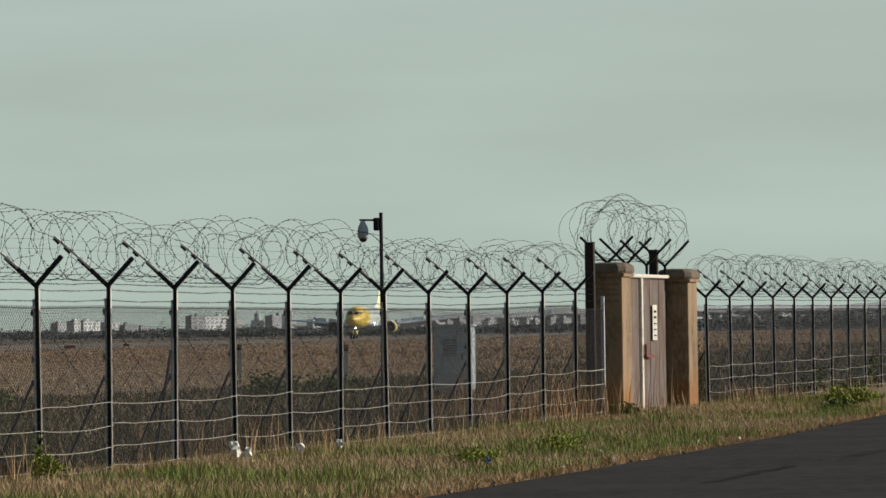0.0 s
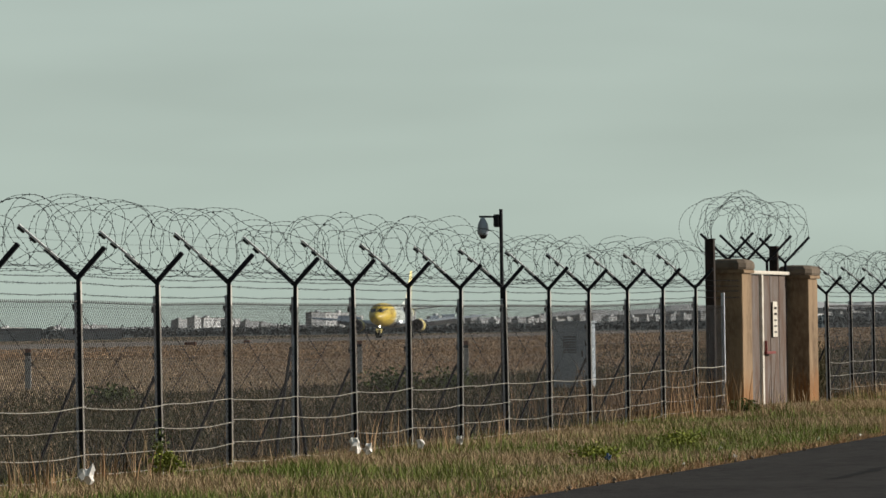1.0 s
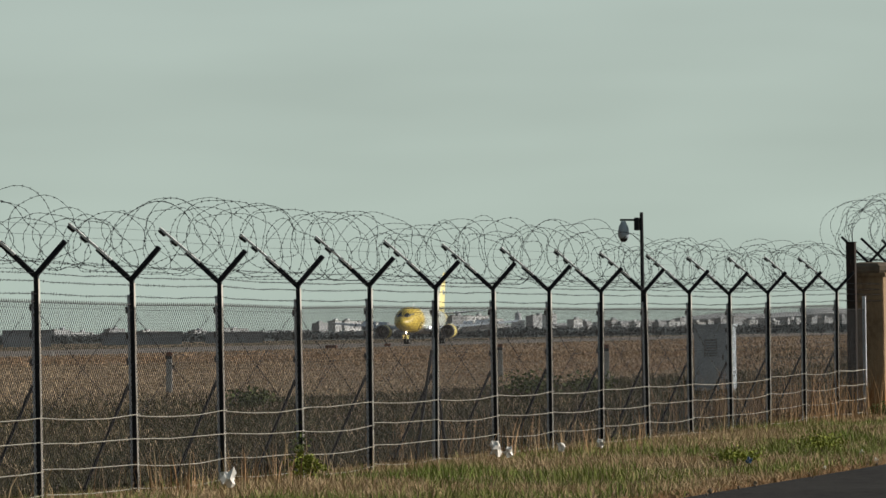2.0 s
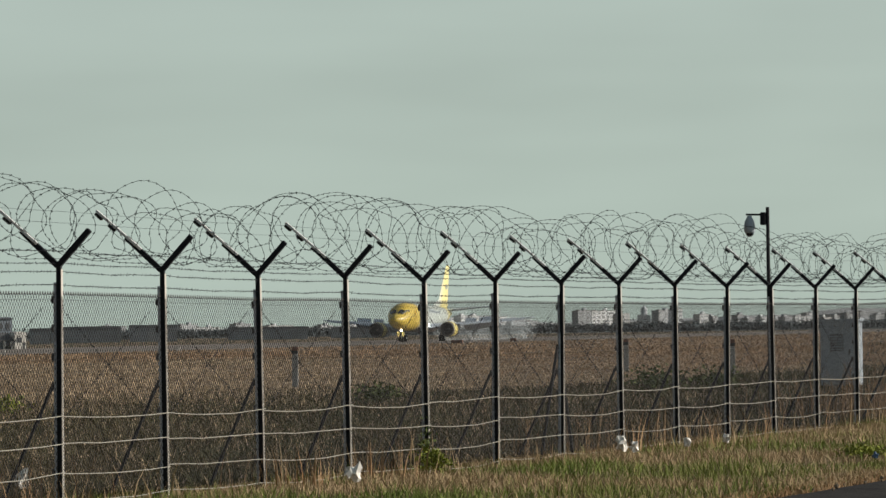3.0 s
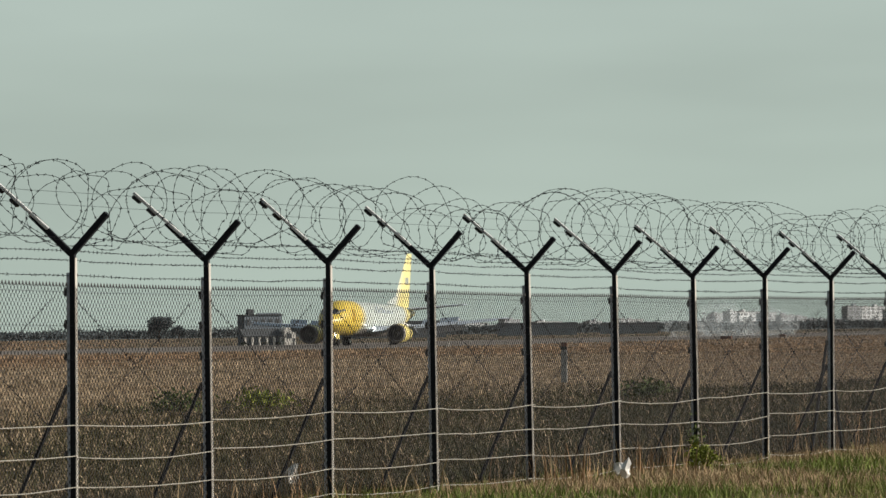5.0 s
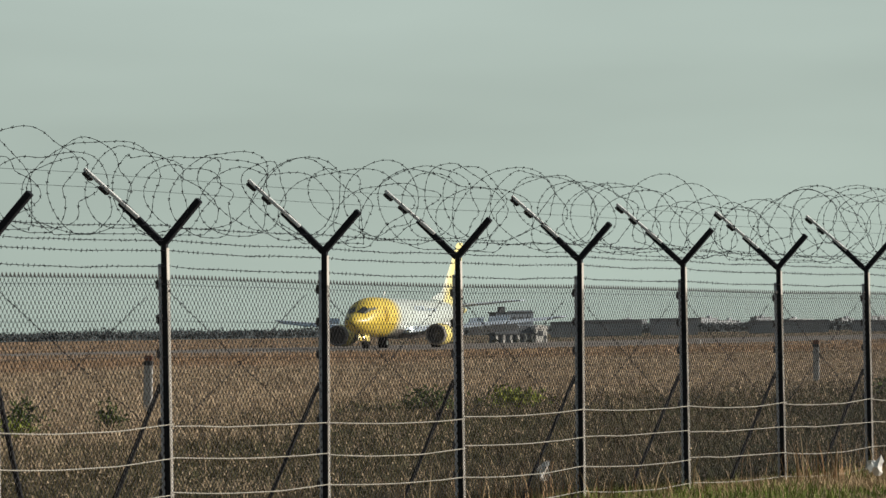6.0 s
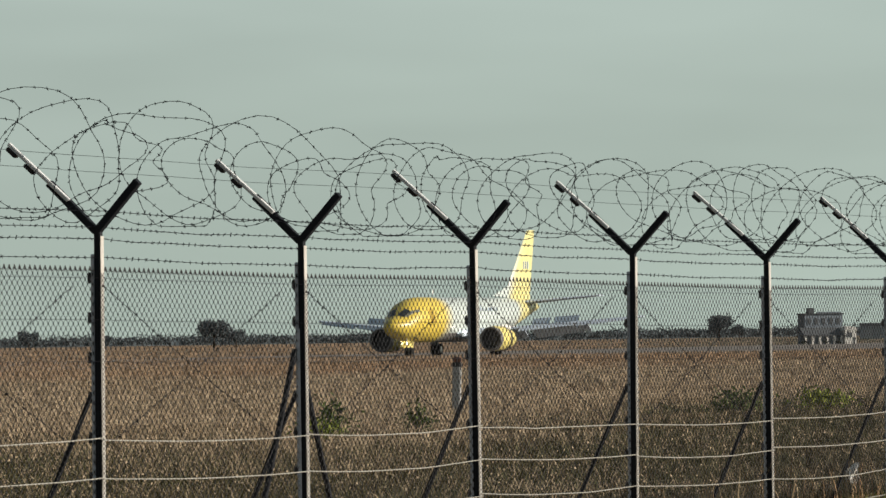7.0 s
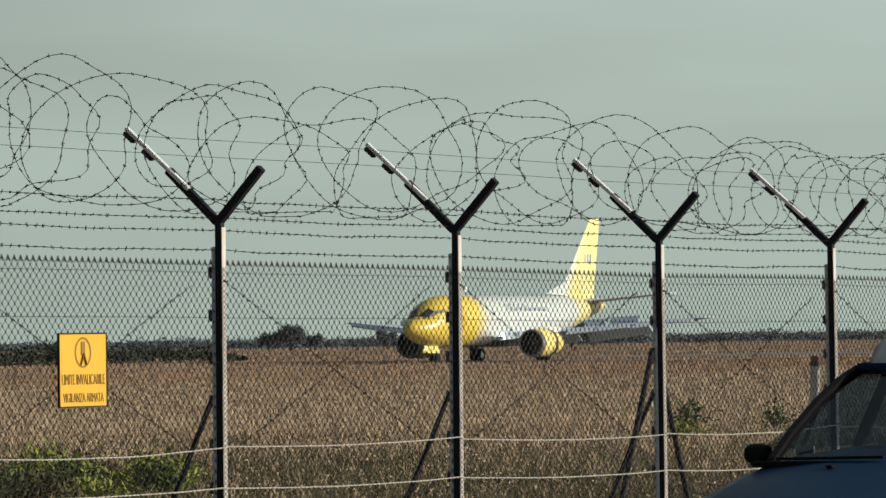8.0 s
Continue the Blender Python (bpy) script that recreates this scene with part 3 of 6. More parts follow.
def build_fence():
    near, far = post_line()
    root = empty("perimeter_fence", pose(0, 0, 0), "dark steel Y-post chain-link fence with barbed wire coils", "fence")
    proto = build_post(2.25)
    netting = mesh_bay()
    netting.materials.append(M_MESHWIRE)
    coarse = mesh_bay(2)
    coarse.materials.append(M_MESHWIRE)
    twists = mesh_twists()
    selvage = mesh_selvage()
    barbed = [strand("barbed", 0.0026, 0.09, 0.012, seed=s, barb=0.015) for s in (1, 2, 3)]
    plain = strand("plain", 0.0019, 0.0, 0.004, seed=5)
    ropes = [strand("rope", 0.0033, 0.0, sag, 0.0028, seed=s) for s, sag in ((6, 0.008), (7, 0.02), (8, 0.035))]
    first = True
    rng = random.Random(3)
    for line in (near, far):
        for n, (x, j) in enumerate(line):
            ob = proto if first else copy_thing(proto, pose(0, 0, 0))
            first = False
            ob.parent = root
            ob.matrix_basis = pose(x, FENCE_Y, j - 2.25, rng.uniform(-0.5, 0.5), rng.uniform(-0.5, 0.5), rng.uniform(-2, 2))
            if line is near and n - 18 in (-14, -4):
                for side in (-1, 1):
                    part("side_brace", beam((0.03 * side, 0.04, 1.45), (0.75 * side, 0.06, -0.05), 0.035, 0.03, 0.004), M_POST, ob)
                part("strain_bar", box(-0.034, -0.030, 0.0, 0.022, 0.05, 1.6), M_STAY, ob, "galvanised strain bar")
            if n + 1 == len(line):
                continue
            x2, j2 = line[n + 1]
            tilt = -math.degrees(math.atan2(j2 - j, x2 - x))
            stretch = (x2 - x) / 3.0

            def hang(name, me, dz, dy, mat, end=0.0):
                m = pose(x, FENCE_Y + dy, j + dz, 0, tilt - math.degrees(math.atan2(end, 3.0)), 0) @ Matrix.Diagonal((stretch, 1, 1, 1))
                return link_mesh(name, me, mat, root, m=m)

            hang("netting", netting if x < 84 else coarse, -2.25 + 0.012, 0.014, M_MESHWIRE)
            hang("selvage", selvage, -2.25 + 0.012, 0.014, M_CLIP)
            if 24 < x < 66:
                hang("twist_wire", twists, -2.25 + 0.012, 0.014, M_CLIP)
            for k, dz in enumerate((0.127, 0.013, -0.067, -0.19)):
                hang("barbed_wire", barbed[(n + k) % 3], dz, (0.05, 0.0, -0.01, -0.01)[k], M_WIRE)
            hang("line_wire", plain, -0.33, -0.03, M_WIRE)
            hang("line_wire", plain, -0.61, -0.03, M_WIRE)
            hang("line_wire", plain, -0.89, -0.03, M_WIRE)
            for dz, dy in ((0.55, 0.64), (0.43, 0.5)):
                hang("line_wire", plain, dz, dy, M_WIRE)
            for k, dz in enumerate((-1.42, -1.68, -1.94, -2.17)):
                hang("tension_wire", ropes[rng.randrange(3)], dz + rng.uniform(-0.012, 0.012), -0.05, M_ROPE, rng.uniform(-0.012, 0.012))
            hang("bracing_wire", barbed[n % 3], -0.3, 0.045, M_WIRE, -1.25)
            hang("bracing_wire", barbed[(n + 1) % 3], -1.55, 0.05, M_WIRE, 1.25)
    for k, line in enumerate((near, far)):
        xs = np.array([p[0] for p in line])
        js = np.array([p[1] for p in line])
        lines = coil_lines(xs[0], xs[-1], (xs, js), np.random.default_rng(21 + k), 0.385 if k == 0 else 0.34, 0.80, 0.07, 0.47)
        lines = [l + np.array([0, FENCE_Y, 0]) for l in lines]
        link_mesh("barbed_coil", wire_mesh("barbed_coil", lines, 0.0026, 0.085, 0.0135, 3, 31 + k), M_WIRE, root, "tangled dark barbed wire coil")
    return root


# ---------------------------------------------------------------- gate between two pillars


def build_gate():
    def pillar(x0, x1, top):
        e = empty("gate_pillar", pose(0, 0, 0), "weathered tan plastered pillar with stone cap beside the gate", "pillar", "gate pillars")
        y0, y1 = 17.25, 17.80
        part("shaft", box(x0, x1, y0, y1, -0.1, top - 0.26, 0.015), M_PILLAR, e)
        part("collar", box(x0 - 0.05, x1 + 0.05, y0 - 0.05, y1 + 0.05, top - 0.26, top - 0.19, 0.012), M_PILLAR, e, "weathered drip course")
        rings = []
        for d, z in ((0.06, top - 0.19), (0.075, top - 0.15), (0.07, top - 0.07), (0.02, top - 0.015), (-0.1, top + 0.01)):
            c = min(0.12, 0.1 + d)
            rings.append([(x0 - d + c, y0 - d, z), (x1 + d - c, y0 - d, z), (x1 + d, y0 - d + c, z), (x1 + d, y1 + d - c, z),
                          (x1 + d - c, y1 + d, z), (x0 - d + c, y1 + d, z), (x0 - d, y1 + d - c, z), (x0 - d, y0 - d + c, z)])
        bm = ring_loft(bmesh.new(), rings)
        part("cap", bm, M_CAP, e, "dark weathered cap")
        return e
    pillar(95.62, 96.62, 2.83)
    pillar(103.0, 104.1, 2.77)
    g = empty("steel_gate", pose(0, 0, 0), "closed rusty sheet steel double gate with pale edge strip", "gate")
    for x0, x1 in ((96.37, 99.8), (100.02, 103.03)):
        leaf = part("leaf", box(x0, x1, 17.68, 17.73, 0.05, 2.58, 0.006), M_GATE, g)
        for k in (1, 2):
            x = x0 + (x1 - x0) * k / 3
            part("seam", box(x, x + 0.03, 17.672, 17.679, 0.06, 2.57), M_GATE, leaf)
    part("edge_strip", box(99.82, 100.0, 17.62, 17.73, 0.02, 2.58, 0.01), M_PALE, g, "white painted meeting strip")
    part("top_rail", box(96.37, 103.03, 17.6, 17.74, 2.585, 2.65, 0.01), M_PALE, g, "pale steel top rail")
    part("handle", beam((99.95, 17.58, 1.3), (99.95, 17.58, 1.05), 0.06, 0.05, 0.008, beam((99.9, 17.58, 1.07), (100.9, 17.58, 1.07), 0.06, 0.05, 0.008)), M_RED, g, "dark red latch handle")
    plate = part("notice_plate", box(101.08, 101.58, 17.63, 17.645, 1.37, 2.06, 0.004), M_PALE, g, "white notice plate with small writing")
    for k in range(5):
        z = 1.45 + 0.115 * k
        part("text_bar", box(101.2, 101.46, 17.622, 17.628, z, z + (0.03 if k < 3 else 0.045)), M_RUSTY if k > 2 else M_DARK, plate)
    part("sill", box(96.3, 104, 17.0, 17.9, -0.05, 0.035, 0.015), M_CAP, g, "worn concrete sill")
    for x, top in ((93.9, 3.17), (102.6, 3.14)):
        e = empty("steel_post", pose(0, 0, 0), "tall rusted dark steel post behind the gate", "post", "gate posts")
        y = 17.52 if x < 95 else 17.86
        part("shaft", box(x - 0.09, x + 0.09, y - 0.08, y + 0.08, -0.05, top, 0.008), M_RUSTY, e)
        part("cap", box(x - 0.1, x + 0.1, y - 0.09, y + 0.09, top, top + 0.02, 0.004), M_RUSTY, e)
    # angled wire arms above the gate, with their own coil
    a = empty("gate_wire_frame", pose(0, 0, 0), "dark Y arms with a large barbed coil above the gate", "wire frame")
    for x in (96.6, 98.6, 100.8, 102.9):
        part("stem", box(x - 0.025, x + 0.025, 17.66, 17.71, 2.65, 2.86, 0.004), M_POST, a)
        part("outer_arm", beam((x, 17.69, 2.83), (x, 17.2, 3.33), 0.05, 0.045, 0.004), M_POST, a)
        part("inner_arm", beam((x, 17.69, 2.83), (x, 18.2, 3.33), 0.05, 0.045, 0.004), M_POST, a)
    rng = np.random.default_rng(77)
    xs = np.array([95.0, 104.5])
    lines = [l + np.array([0, 17.62, 0]) for l in coil_lines(94.8, 103.0, (xs, np.array([2.85, 2.85])), rng, 0.5, 0.7, 0.10, 0.57)]
    part_me = wire_mesh("coil", lines, 0.003, 0.085, 0.016, 3, 78)
    link_mesh("coil", part_me, M_WIRE, a, "large loose barbed wire coil")
    # short mesh wing from the last post to the pillar
    w = empty("fence_wing", pose(0, 0, 0), "short chain-link wing joining fence and pillar", "fence")
    part("end_post", box(93.5, 93.56, 17.2, 17.26, -0.05, 2.2, 0.004), M_STAY, w, "galvanised end post")
    me = arrays_mesh("netting", *tubes([np.array([[90.9 + (i + (q + i) % 2) / 30, FENCE_Y - 0.036, 0.05 + q * 0.0332] for q in range(59)]) for i in range(78)], 0.0025, 3))
    link_mesh("netting", me, M_MESHWIRE, w)
    for z in (0.1, 0.34, 0.6, 0.86):
        link_mesh("tension_wire", wire_mesh("rope", [np.array([[90.9, 17.2, z + 0.02], [92.2, 17.2, z], [93.5, 17.2, z + 0.02]])], 0.006, sides=5), M_ROPE, w)
    for z in (2.12, 2.24, 2.33, 2.43):
        link_mesh("barbed_wire", wire_mesh("barbed", [np.array([[90.9, 17.25, z], [93, 17.25, z - 0.01], [95.4, 17.25, z]])], 0.0026, 0.1, 0.02), M_WIRE, w)


# ---------------------------------------------------------------- airfield things


def build_camera_pole():
    e = empty("camera_pole", pose(79.85, 18.2, 0), "dark steel pole carrying a grey dome security camera", "camera pole")
    part("pole", rod((0, 0, -0.05), (0, 0, 3.48), 0.035, 0.028, 12), M_POST, e)
    part("arm", beam((0, 0, 3.36), (0, 0.345, 3.37), 0.03, 0.03, 0.004), M_POST, e)
    part("bracket", box(-0.06, 0.06, 0.03, 0.11, 3.2, 3.4, 0.01), M_POST, e)
    bm = bmesh.new()
    prof = [(0.0, 0.0), (0.035, 0.0), (0.045, -0.03), (0.075, -0.09), (0.088, -0.16), (0.088, -0.24), (0.07, -0.27), (0.0, -0.27)]
    rings = []
    for r, z in prof:
        rings.append([bm.verts.new((r * math.cos(k * math.pi / 8), 0.29 + r * math.sin(k * math.pi / 8), 3.35 + z)) for k in range(16)])
    for a, b in zip(rings, rings[1:]):
        for k in range(16):
            bm.faces.new((a[k], a[(k + 1) % 16], b[(k + 1) % 16], b[k]))
    dome = part("housing", bm, M_CABINET, e, "light grey camera housing", smooth=True)
    bm = bmesh.new()
    bmesh.ops.create_uvsphere(bm, u_segments=16, v_segments=8, radius=0.066, matrix=Matrix.Translation((0, 0.29, 3.085)))
    part("dome", bm, M_DOME, dome, "dark dome window", smooth=True)


def build_cabinet():
    e = empty("utility_cabinet", pose(130.3, 27.5, 0, 0, 0, 1.5), "grey metal utility cabinet standing in the field", "cabinet")
    part("body", box(0, 1.05, 0, 0.88, 0.08, 1.70, 0.015), M_CABINET, e)
    part("plinth", box(-0.03, 1.08, -0.03, 0.91, -0.05, 0.08, 0.01), M_CAP, e)
    part("roof", box(-0.05, 1.1, -0.06, 0.94, 1.70, 1.76, 0.012), M_CABINET, e)
    door = part("door", box(-0.02, 0.0, 0.05, 0.83, 0.12, 1.66, 0.006), M_CABINET, e)
    part("vent", box(-0.035, -0.018, 0.28, 0.62, 0.95, 1.38, 0.008), M_CABDARK, door, "dark louvred vent")
    for k in range(6):
        part("slat", box(-0.045, -0.036, 0.3, 0.6, 0.98 + 0.065 * k, 1.01 + 0.065 * k, 0.003), M_CABINET, door)
    part("handle", box(-0.05, -0.02, 0.12, 0.15, 0.85, 1.0, 0.005), M_DARK, door)
    part("side_panel", box(0.05, 1.0, -0.02, -0.002, 0.12, 1.66, 0.006), M_CABINET, e)


def build_markers():
    def marker(x, y, lean, h=1.2):
        e = empty("marker_post", pose(x, y, 0, lean, 0.5 * lean, 12), "weathered pale plastic marker post with dark red top band", "marker post", "field marker posts")
        part("shaft", box(-0.06, 0.06, -0.09, 0.09, -0.05, h - 0.22, 0.02), M_MARKER, e)
        part("band", box(-0.062, 0.062, -0.092, 0.092, h - 0.22, h - 0.12, 0.01), M_DARK, e)
        part("cap", box(-0.06, 0.06, -0.09, 0.09, h - 0.12, h, 0.02), M_SIGNBOX, e, "dark red-brown cap")
    for x, y, lean in ((101.9, 48.15, 1.5), (146.4, 47.6, 0.5), (161.0, 37.9, 0), (184.2, 47.3, 0)):
        marker(x, y, lean)


def build_runway_furniture():
    for x, y, w, h in ((528, 153.8, 1.3, 0.32), (588, 164.5, 0.8, 0.28)):
        e = empty("runway_sign", pose(x, y, 0, 0, 0, 76), "low red-brown runway sign box standing in the grass", "sign", "runway signs")
        part("box", box(-w / 2, w / 2, -0.12, 0.12, 0.14, 0.14 + h, 0.02), M_SIGNBOX, e)
        for px in (-w * 0.35, w * 0.35):
            part("leg", box(px - 0.03, px + 0.03, -0.03, 0.03, -0.05, 0.14), M_POST, e)
    for x, y in ((399, 154.5), (452, 158.0), (350, 151.5)):
        e = empty("runway_edge_light", pose(x, y, 0), "small white elevated runway edge light", "light", "runway edge lights")
        part("stem", rod((0, 0, -0.03), (0, 0, 0.2), 0.04, seg=8), M_WHITE, e)
        part("lens", rod((0, 0, 0.2), (0, 0, 0.36), 0.1, 0.07, seg=10), M_WHITE, e, "frosted white lens")


def ring_loft(bm, rings):
    vs = [[bm.verts.new(p) for p in r] for r in rings]
    n = len(vs[0])
    for a, b in zip(vs, vs[1:]):
        for k in range(n):
            bm.faces.new((a[k], a[(k + 1) % n], b[(k + 1) % n], b[k]))
    bm.faces.new(vs[0][::-1])
    bm.faces.new(vs[-1])
    return bm


def slab(bm, stations):
    """A lifting surface: stations of (point at leading edge, point at trailing edge, thickness, axis of thickness)."""
    rings = []
    for le, te, th, up in stations:
        le, te, up = Vector(le), Vector(te), Vector(up)
        ring = []
        for f, t in ((0, 0), (0.06, 0.6), (0.3, 1), (0.65, 0.7), (1, 0.08)):
            ring.append(le.lerp(te, f) + up * th * 0.5 * t)
        for f, t in ((1, 0.08), (0.65, 0.6), (0.3, 0.8), (0.06, 0.5)):
            ring.append(le.lerp(te, f) - up * th * 0.5 * t)
        rings.append([tuple(v) for v in ring])
    return ring_loft(bm, rings)


def livery():
    """White body with a yellow nose and tail; the edges are slanted paint lines."""
    m = bpy.data.materials.new("aircraft_livery")
    m.use_nodes = True
    nt = m.node_tree
    b = nt.nodes["Principled BSDF"]
    b.inputs["Roughness"].default_value = 0.38
    b.inputs["Coat Weight"].default_value = 0.2
    tc = nt.nodes.new("ShaderNodeTexCoord")
    sep = nt.nodes.new("ShaderNodeSeparateXYZ")
    nt.links.new(tc.outputs["Object"], sep.inputs[0])

    def mathn(op, a, c):
        n = nt.nodes.new("ShaderNodeMath")
        n.operation = op
        for k, v in enumerate((a, c)):
            if isinstance(v, float):
                n.inputs[k].default_value = v
            else:
                nt.links.new(v, n.inputs[k])
        return n.outputs[0]
    x, z = sep.outputs["X"], sep.outputs["Z"]
    front = mathn("MINIMUM", mathn("MAXIMUM", mathn("MULTIPLY", mathn("ADD", mathn("ADD", x, mathn("MULTIPLY", z, 0.15)), 5.0), 0.5), 0.0), 1.0)
    rear = mathn("MINIMUM", mathn("MAXIMUM", mathn("MULTIPLY", mathn("ADD", mathn("ADD", x, mathn("MULTIPLY", z, 0.55)), 18.9), -0.55), 0.0), 1.0)
    both = mathn("MAXIMUM", front, rear)
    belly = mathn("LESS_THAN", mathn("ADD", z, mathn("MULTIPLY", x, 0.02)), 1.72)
    grime = nt.nodes.new("ShaderNodeTexNoise")
    grime.inputs["Scale"].default_value = 0.8
    grime.inputs["Detail"].default_value = 6
    nt.links.new(tc.outputs["Object"], grime.inputs[0])
    mix = nt.nodes.new("ShaderNodeMix")
    mix.data_type = "RGBA"
    mix.inputs[6].default_value = (0.67, 0.745, 0.71, 1)
    nt.links.new(both, mix.inputs[0])
    hue = nt.nodes.new("ShaderNodeMix")                  # deep yellow nose; tail paled to lemon, with distance haze in the colour
    hue.data_type = "RGBA"
    hue.inputs[6].default_value, hue.inputs[7].default_value = (0.88, 0.66, 0.10, 1), (0.89, 0.81, 0.35, 1)
    nt.links.new(rear, hue.inputs[0])
    nt.links.new(hue.outputs[2], mix.inputs[7])
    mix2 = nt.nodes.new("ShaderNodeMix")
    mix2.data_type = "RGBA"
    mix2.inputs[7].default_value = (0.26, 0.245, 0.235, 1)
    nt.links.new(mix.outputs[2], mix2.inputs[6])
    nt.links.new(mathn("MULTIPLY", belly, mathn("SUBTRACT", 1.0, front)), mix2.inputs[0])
    mix3 = nt.nodes.new("ShaderNodeMix")
    mix3.data_type, mix3.blend_type = "RGBA", "MULTIPLY"
    mix3.inputs[0].default_value = 0.25
    nt.links.new(mix2.outputs[2], mix3.inputs[6])
    nt.links.new(grime.outputs[0], mix3.inputs[7])
    nt.links.new(mix3.outputs[2], b.inputs["Base Color"])
    return m


gear_main, gear_nose = {}, {}


def build_plane():
    """Twin-engine airliner; x forward, y to port, origin on the ground under the nose wheel."""
    M_LIV = livery()
    e = empty("airliner", pose(342, 181.6, 0, 0, 0, RW_HEAD), "white and yellow twin-engine airliner rolling out after landing", "airplane")
    bm = bmesh.new()
    # stations: aft of nose wheel, half width, top z, bottom z
    st = [(-4.15, 0.05, 2.5, 2.4), (-4.08, 0.25, 2.72, 2.2), (-3.8, 0.55, 2.95, 1.95), (-3.2, 0.95, 3.2, 1.68), (-2.6, 1.22, 3.42, 1.48), (-2.0, 1.42, 3.86, 1.34), (-1.5, 1.55, 4.25, 1.26),
          (-0.7, 1.72, 4.66, 1.17), (0.4, 1.83, 4.92, 1.1), (1.6, 1.87, 5.01, 1.06), (3.0, 1.88, 5.02, 1.06), (6, 1.88, 5.02, 1.04), (10, 1.88, 5.02, 1.02), (14, 1.88, 5.02, 1.06), (16.5, 1.86, 5.02, 1.2),
          (18.5, 1.78, 5.02, 1.5), (21, 1.55, 5.0, 2.05), (23.5, 1.2, 4.95, 2.65), (26, 0.8, 4.85, 3.25), (28, 0.45, 4.65, 3.75), (29.1, 0.2, 4.4, 3.98)]

    st = [(a, w * 0.945, 1.1 + (top - 1.06) * 0.925, 1.1 + (bot - 1.06) * 0.925) for a, w, top, bot in st]

    def skin(a, deg, lift=0.0):
        w, top, bot = [np.interp(a, [q[0] for q in st], [q[i] for q in st]) for i in (1, 2, 3)]
        c, h, g = (top + bot) / 2, (top - bot) / 2, radians(deg)
        return (-a + lift * 0.4, (w + lift) * math.cos(g), c + (h + lift) * math.sin(g))

    def panel(a0, a1, d0, d1, d2, d3):
        """A window that follows the skin: bottom edge d0 to d1, top edge d3 to d2, with a rim."""
        bm = bmesh.new()
        n = 4
        grid = [[bm.verts.new(skin(a0 + (a1 - a0) * i / n, (d0 + (d1 - d0) * i / n) * (1 - j / n) + (d3 + (d2 - d3) * i / n) * j / n, 0.025)) for j in range(n + 1)] for i in range(n + 1)]
        for i in range(n):
            for j in range(n):
                bm.faces.new((grid[i][j], grid[i + 1][j], grid[i + 1][j + 1], grid[i][j + 1]))
        bmesh.ops.solidify(bm, geom=bm.faces[:], thickness=0.05)
        return bm
    rings = []
    for a, w, top, bot in st:
        c, h = (top + bot) / 2, (top - bot) / 2
        rings.append([(-a, w * math.cos(k * math.pi / 16), c + h * math.sin(k * math.pi / 16)) for k in range(32)])
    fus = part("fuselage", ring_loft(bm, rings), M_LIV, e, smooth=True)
    for side in (1, -1):
        for k, (a0, a1, d0, d1, d2, d3) in enumerate(((-2.62, -1.75, 57, 52, 74, 88), (-2.45, -1.5, 47, 37, 49, 56), (-1.42, -0.85, 34, 30, 39, 45))):
            if side > 0:
                bm = panel(a0, a1, d0, d1, d2, d3)
            else:
                bm = panel(a0, a1, 180 - d0, 180 - d1, 180 - d2, 180 - d3)
            # side windows are coloured pale as if mirroring the sky
            part("cockpit_window", bm, M_SIDEPANE if k else M_COCKPIT, fus, "cockpit side window with the sky's reflection painted pale" if k else "dark cockpit window")
    for side in (1, -1):
        # doors and the lettering, drawn as plain bars
        d0, d1 = (-14, 30) if side > 0 else (194, 150)
        part("door", panel(0.5, 1.35, d0, d0, d1, d1), M_LIV, fus)
        n = 0
        for a in np.arange(9.0, 15.2, 0.6):
            hh = (0.75, 0.55, 0.5, 0.62, 0.5, 0.3, 0.3, 0.3, 0.3, 0.3, 0.3)[n % 11]
            n += 1
            part("lettering_bar", box(-a - 0.16, -a, side * 1.71 - 0.03, side * 1.71 + 0.03, 3.62, 3.72 + hh * 0.75, 0.02), M_WING, fus, "dark lettering bar")
        # wing with dihedral, flap and fairings
        s = side
        bm = slab(bmesh.new(), [((-6.6, s * 1.2, 1.75), (-13.9, s * 1.2, 1.62), 0.85, (0, 0, 1)), ((-10.0, s * 5.0, 2.1), (-14.0, s * 5.0, 2.02), 0.5, (0, 0, 1)),
                                ((-14.6, s * 14.2, 2.95), (-16.2, s * 14.2, 2.92), 0.2, (0, 0, 1)), ((-15.2, s * 14.45, 2.98), (-16.1, s * 14.45, 2.96), 0.1, (0, 0, 1))])
        wing = part("wing", bm, M_WING, e, "grey metal wing", smooth=False)
        for y0, y1, xa, xb in ((2.0, 4.6, -13.8, -13.95), (5.2, 9.8, -14.0, -14.95)):
            bm = slab(bmesh.new(), [((xa, s * y0, np.interp(y0, [1, 14.4], [1.68, 2.9])), (xa - 1.3, s * y0, np.interp(y0, [1, 14.4], [1.68, 2.9]) - 0.75), 0.16, (0.4, 0, 1)),
                                    ((xb, s * y1, np.interp(y1, [1, 14.4], [1.68, 2.9])), (xb - 1.0, s * y1, np.interp(y1, [1, 14.4], [1.68, 2.9]) - 0.6), 0.12, (0.4, 0, 1))])
            part("flap", bm, M_WING, wing, "lowered flap")
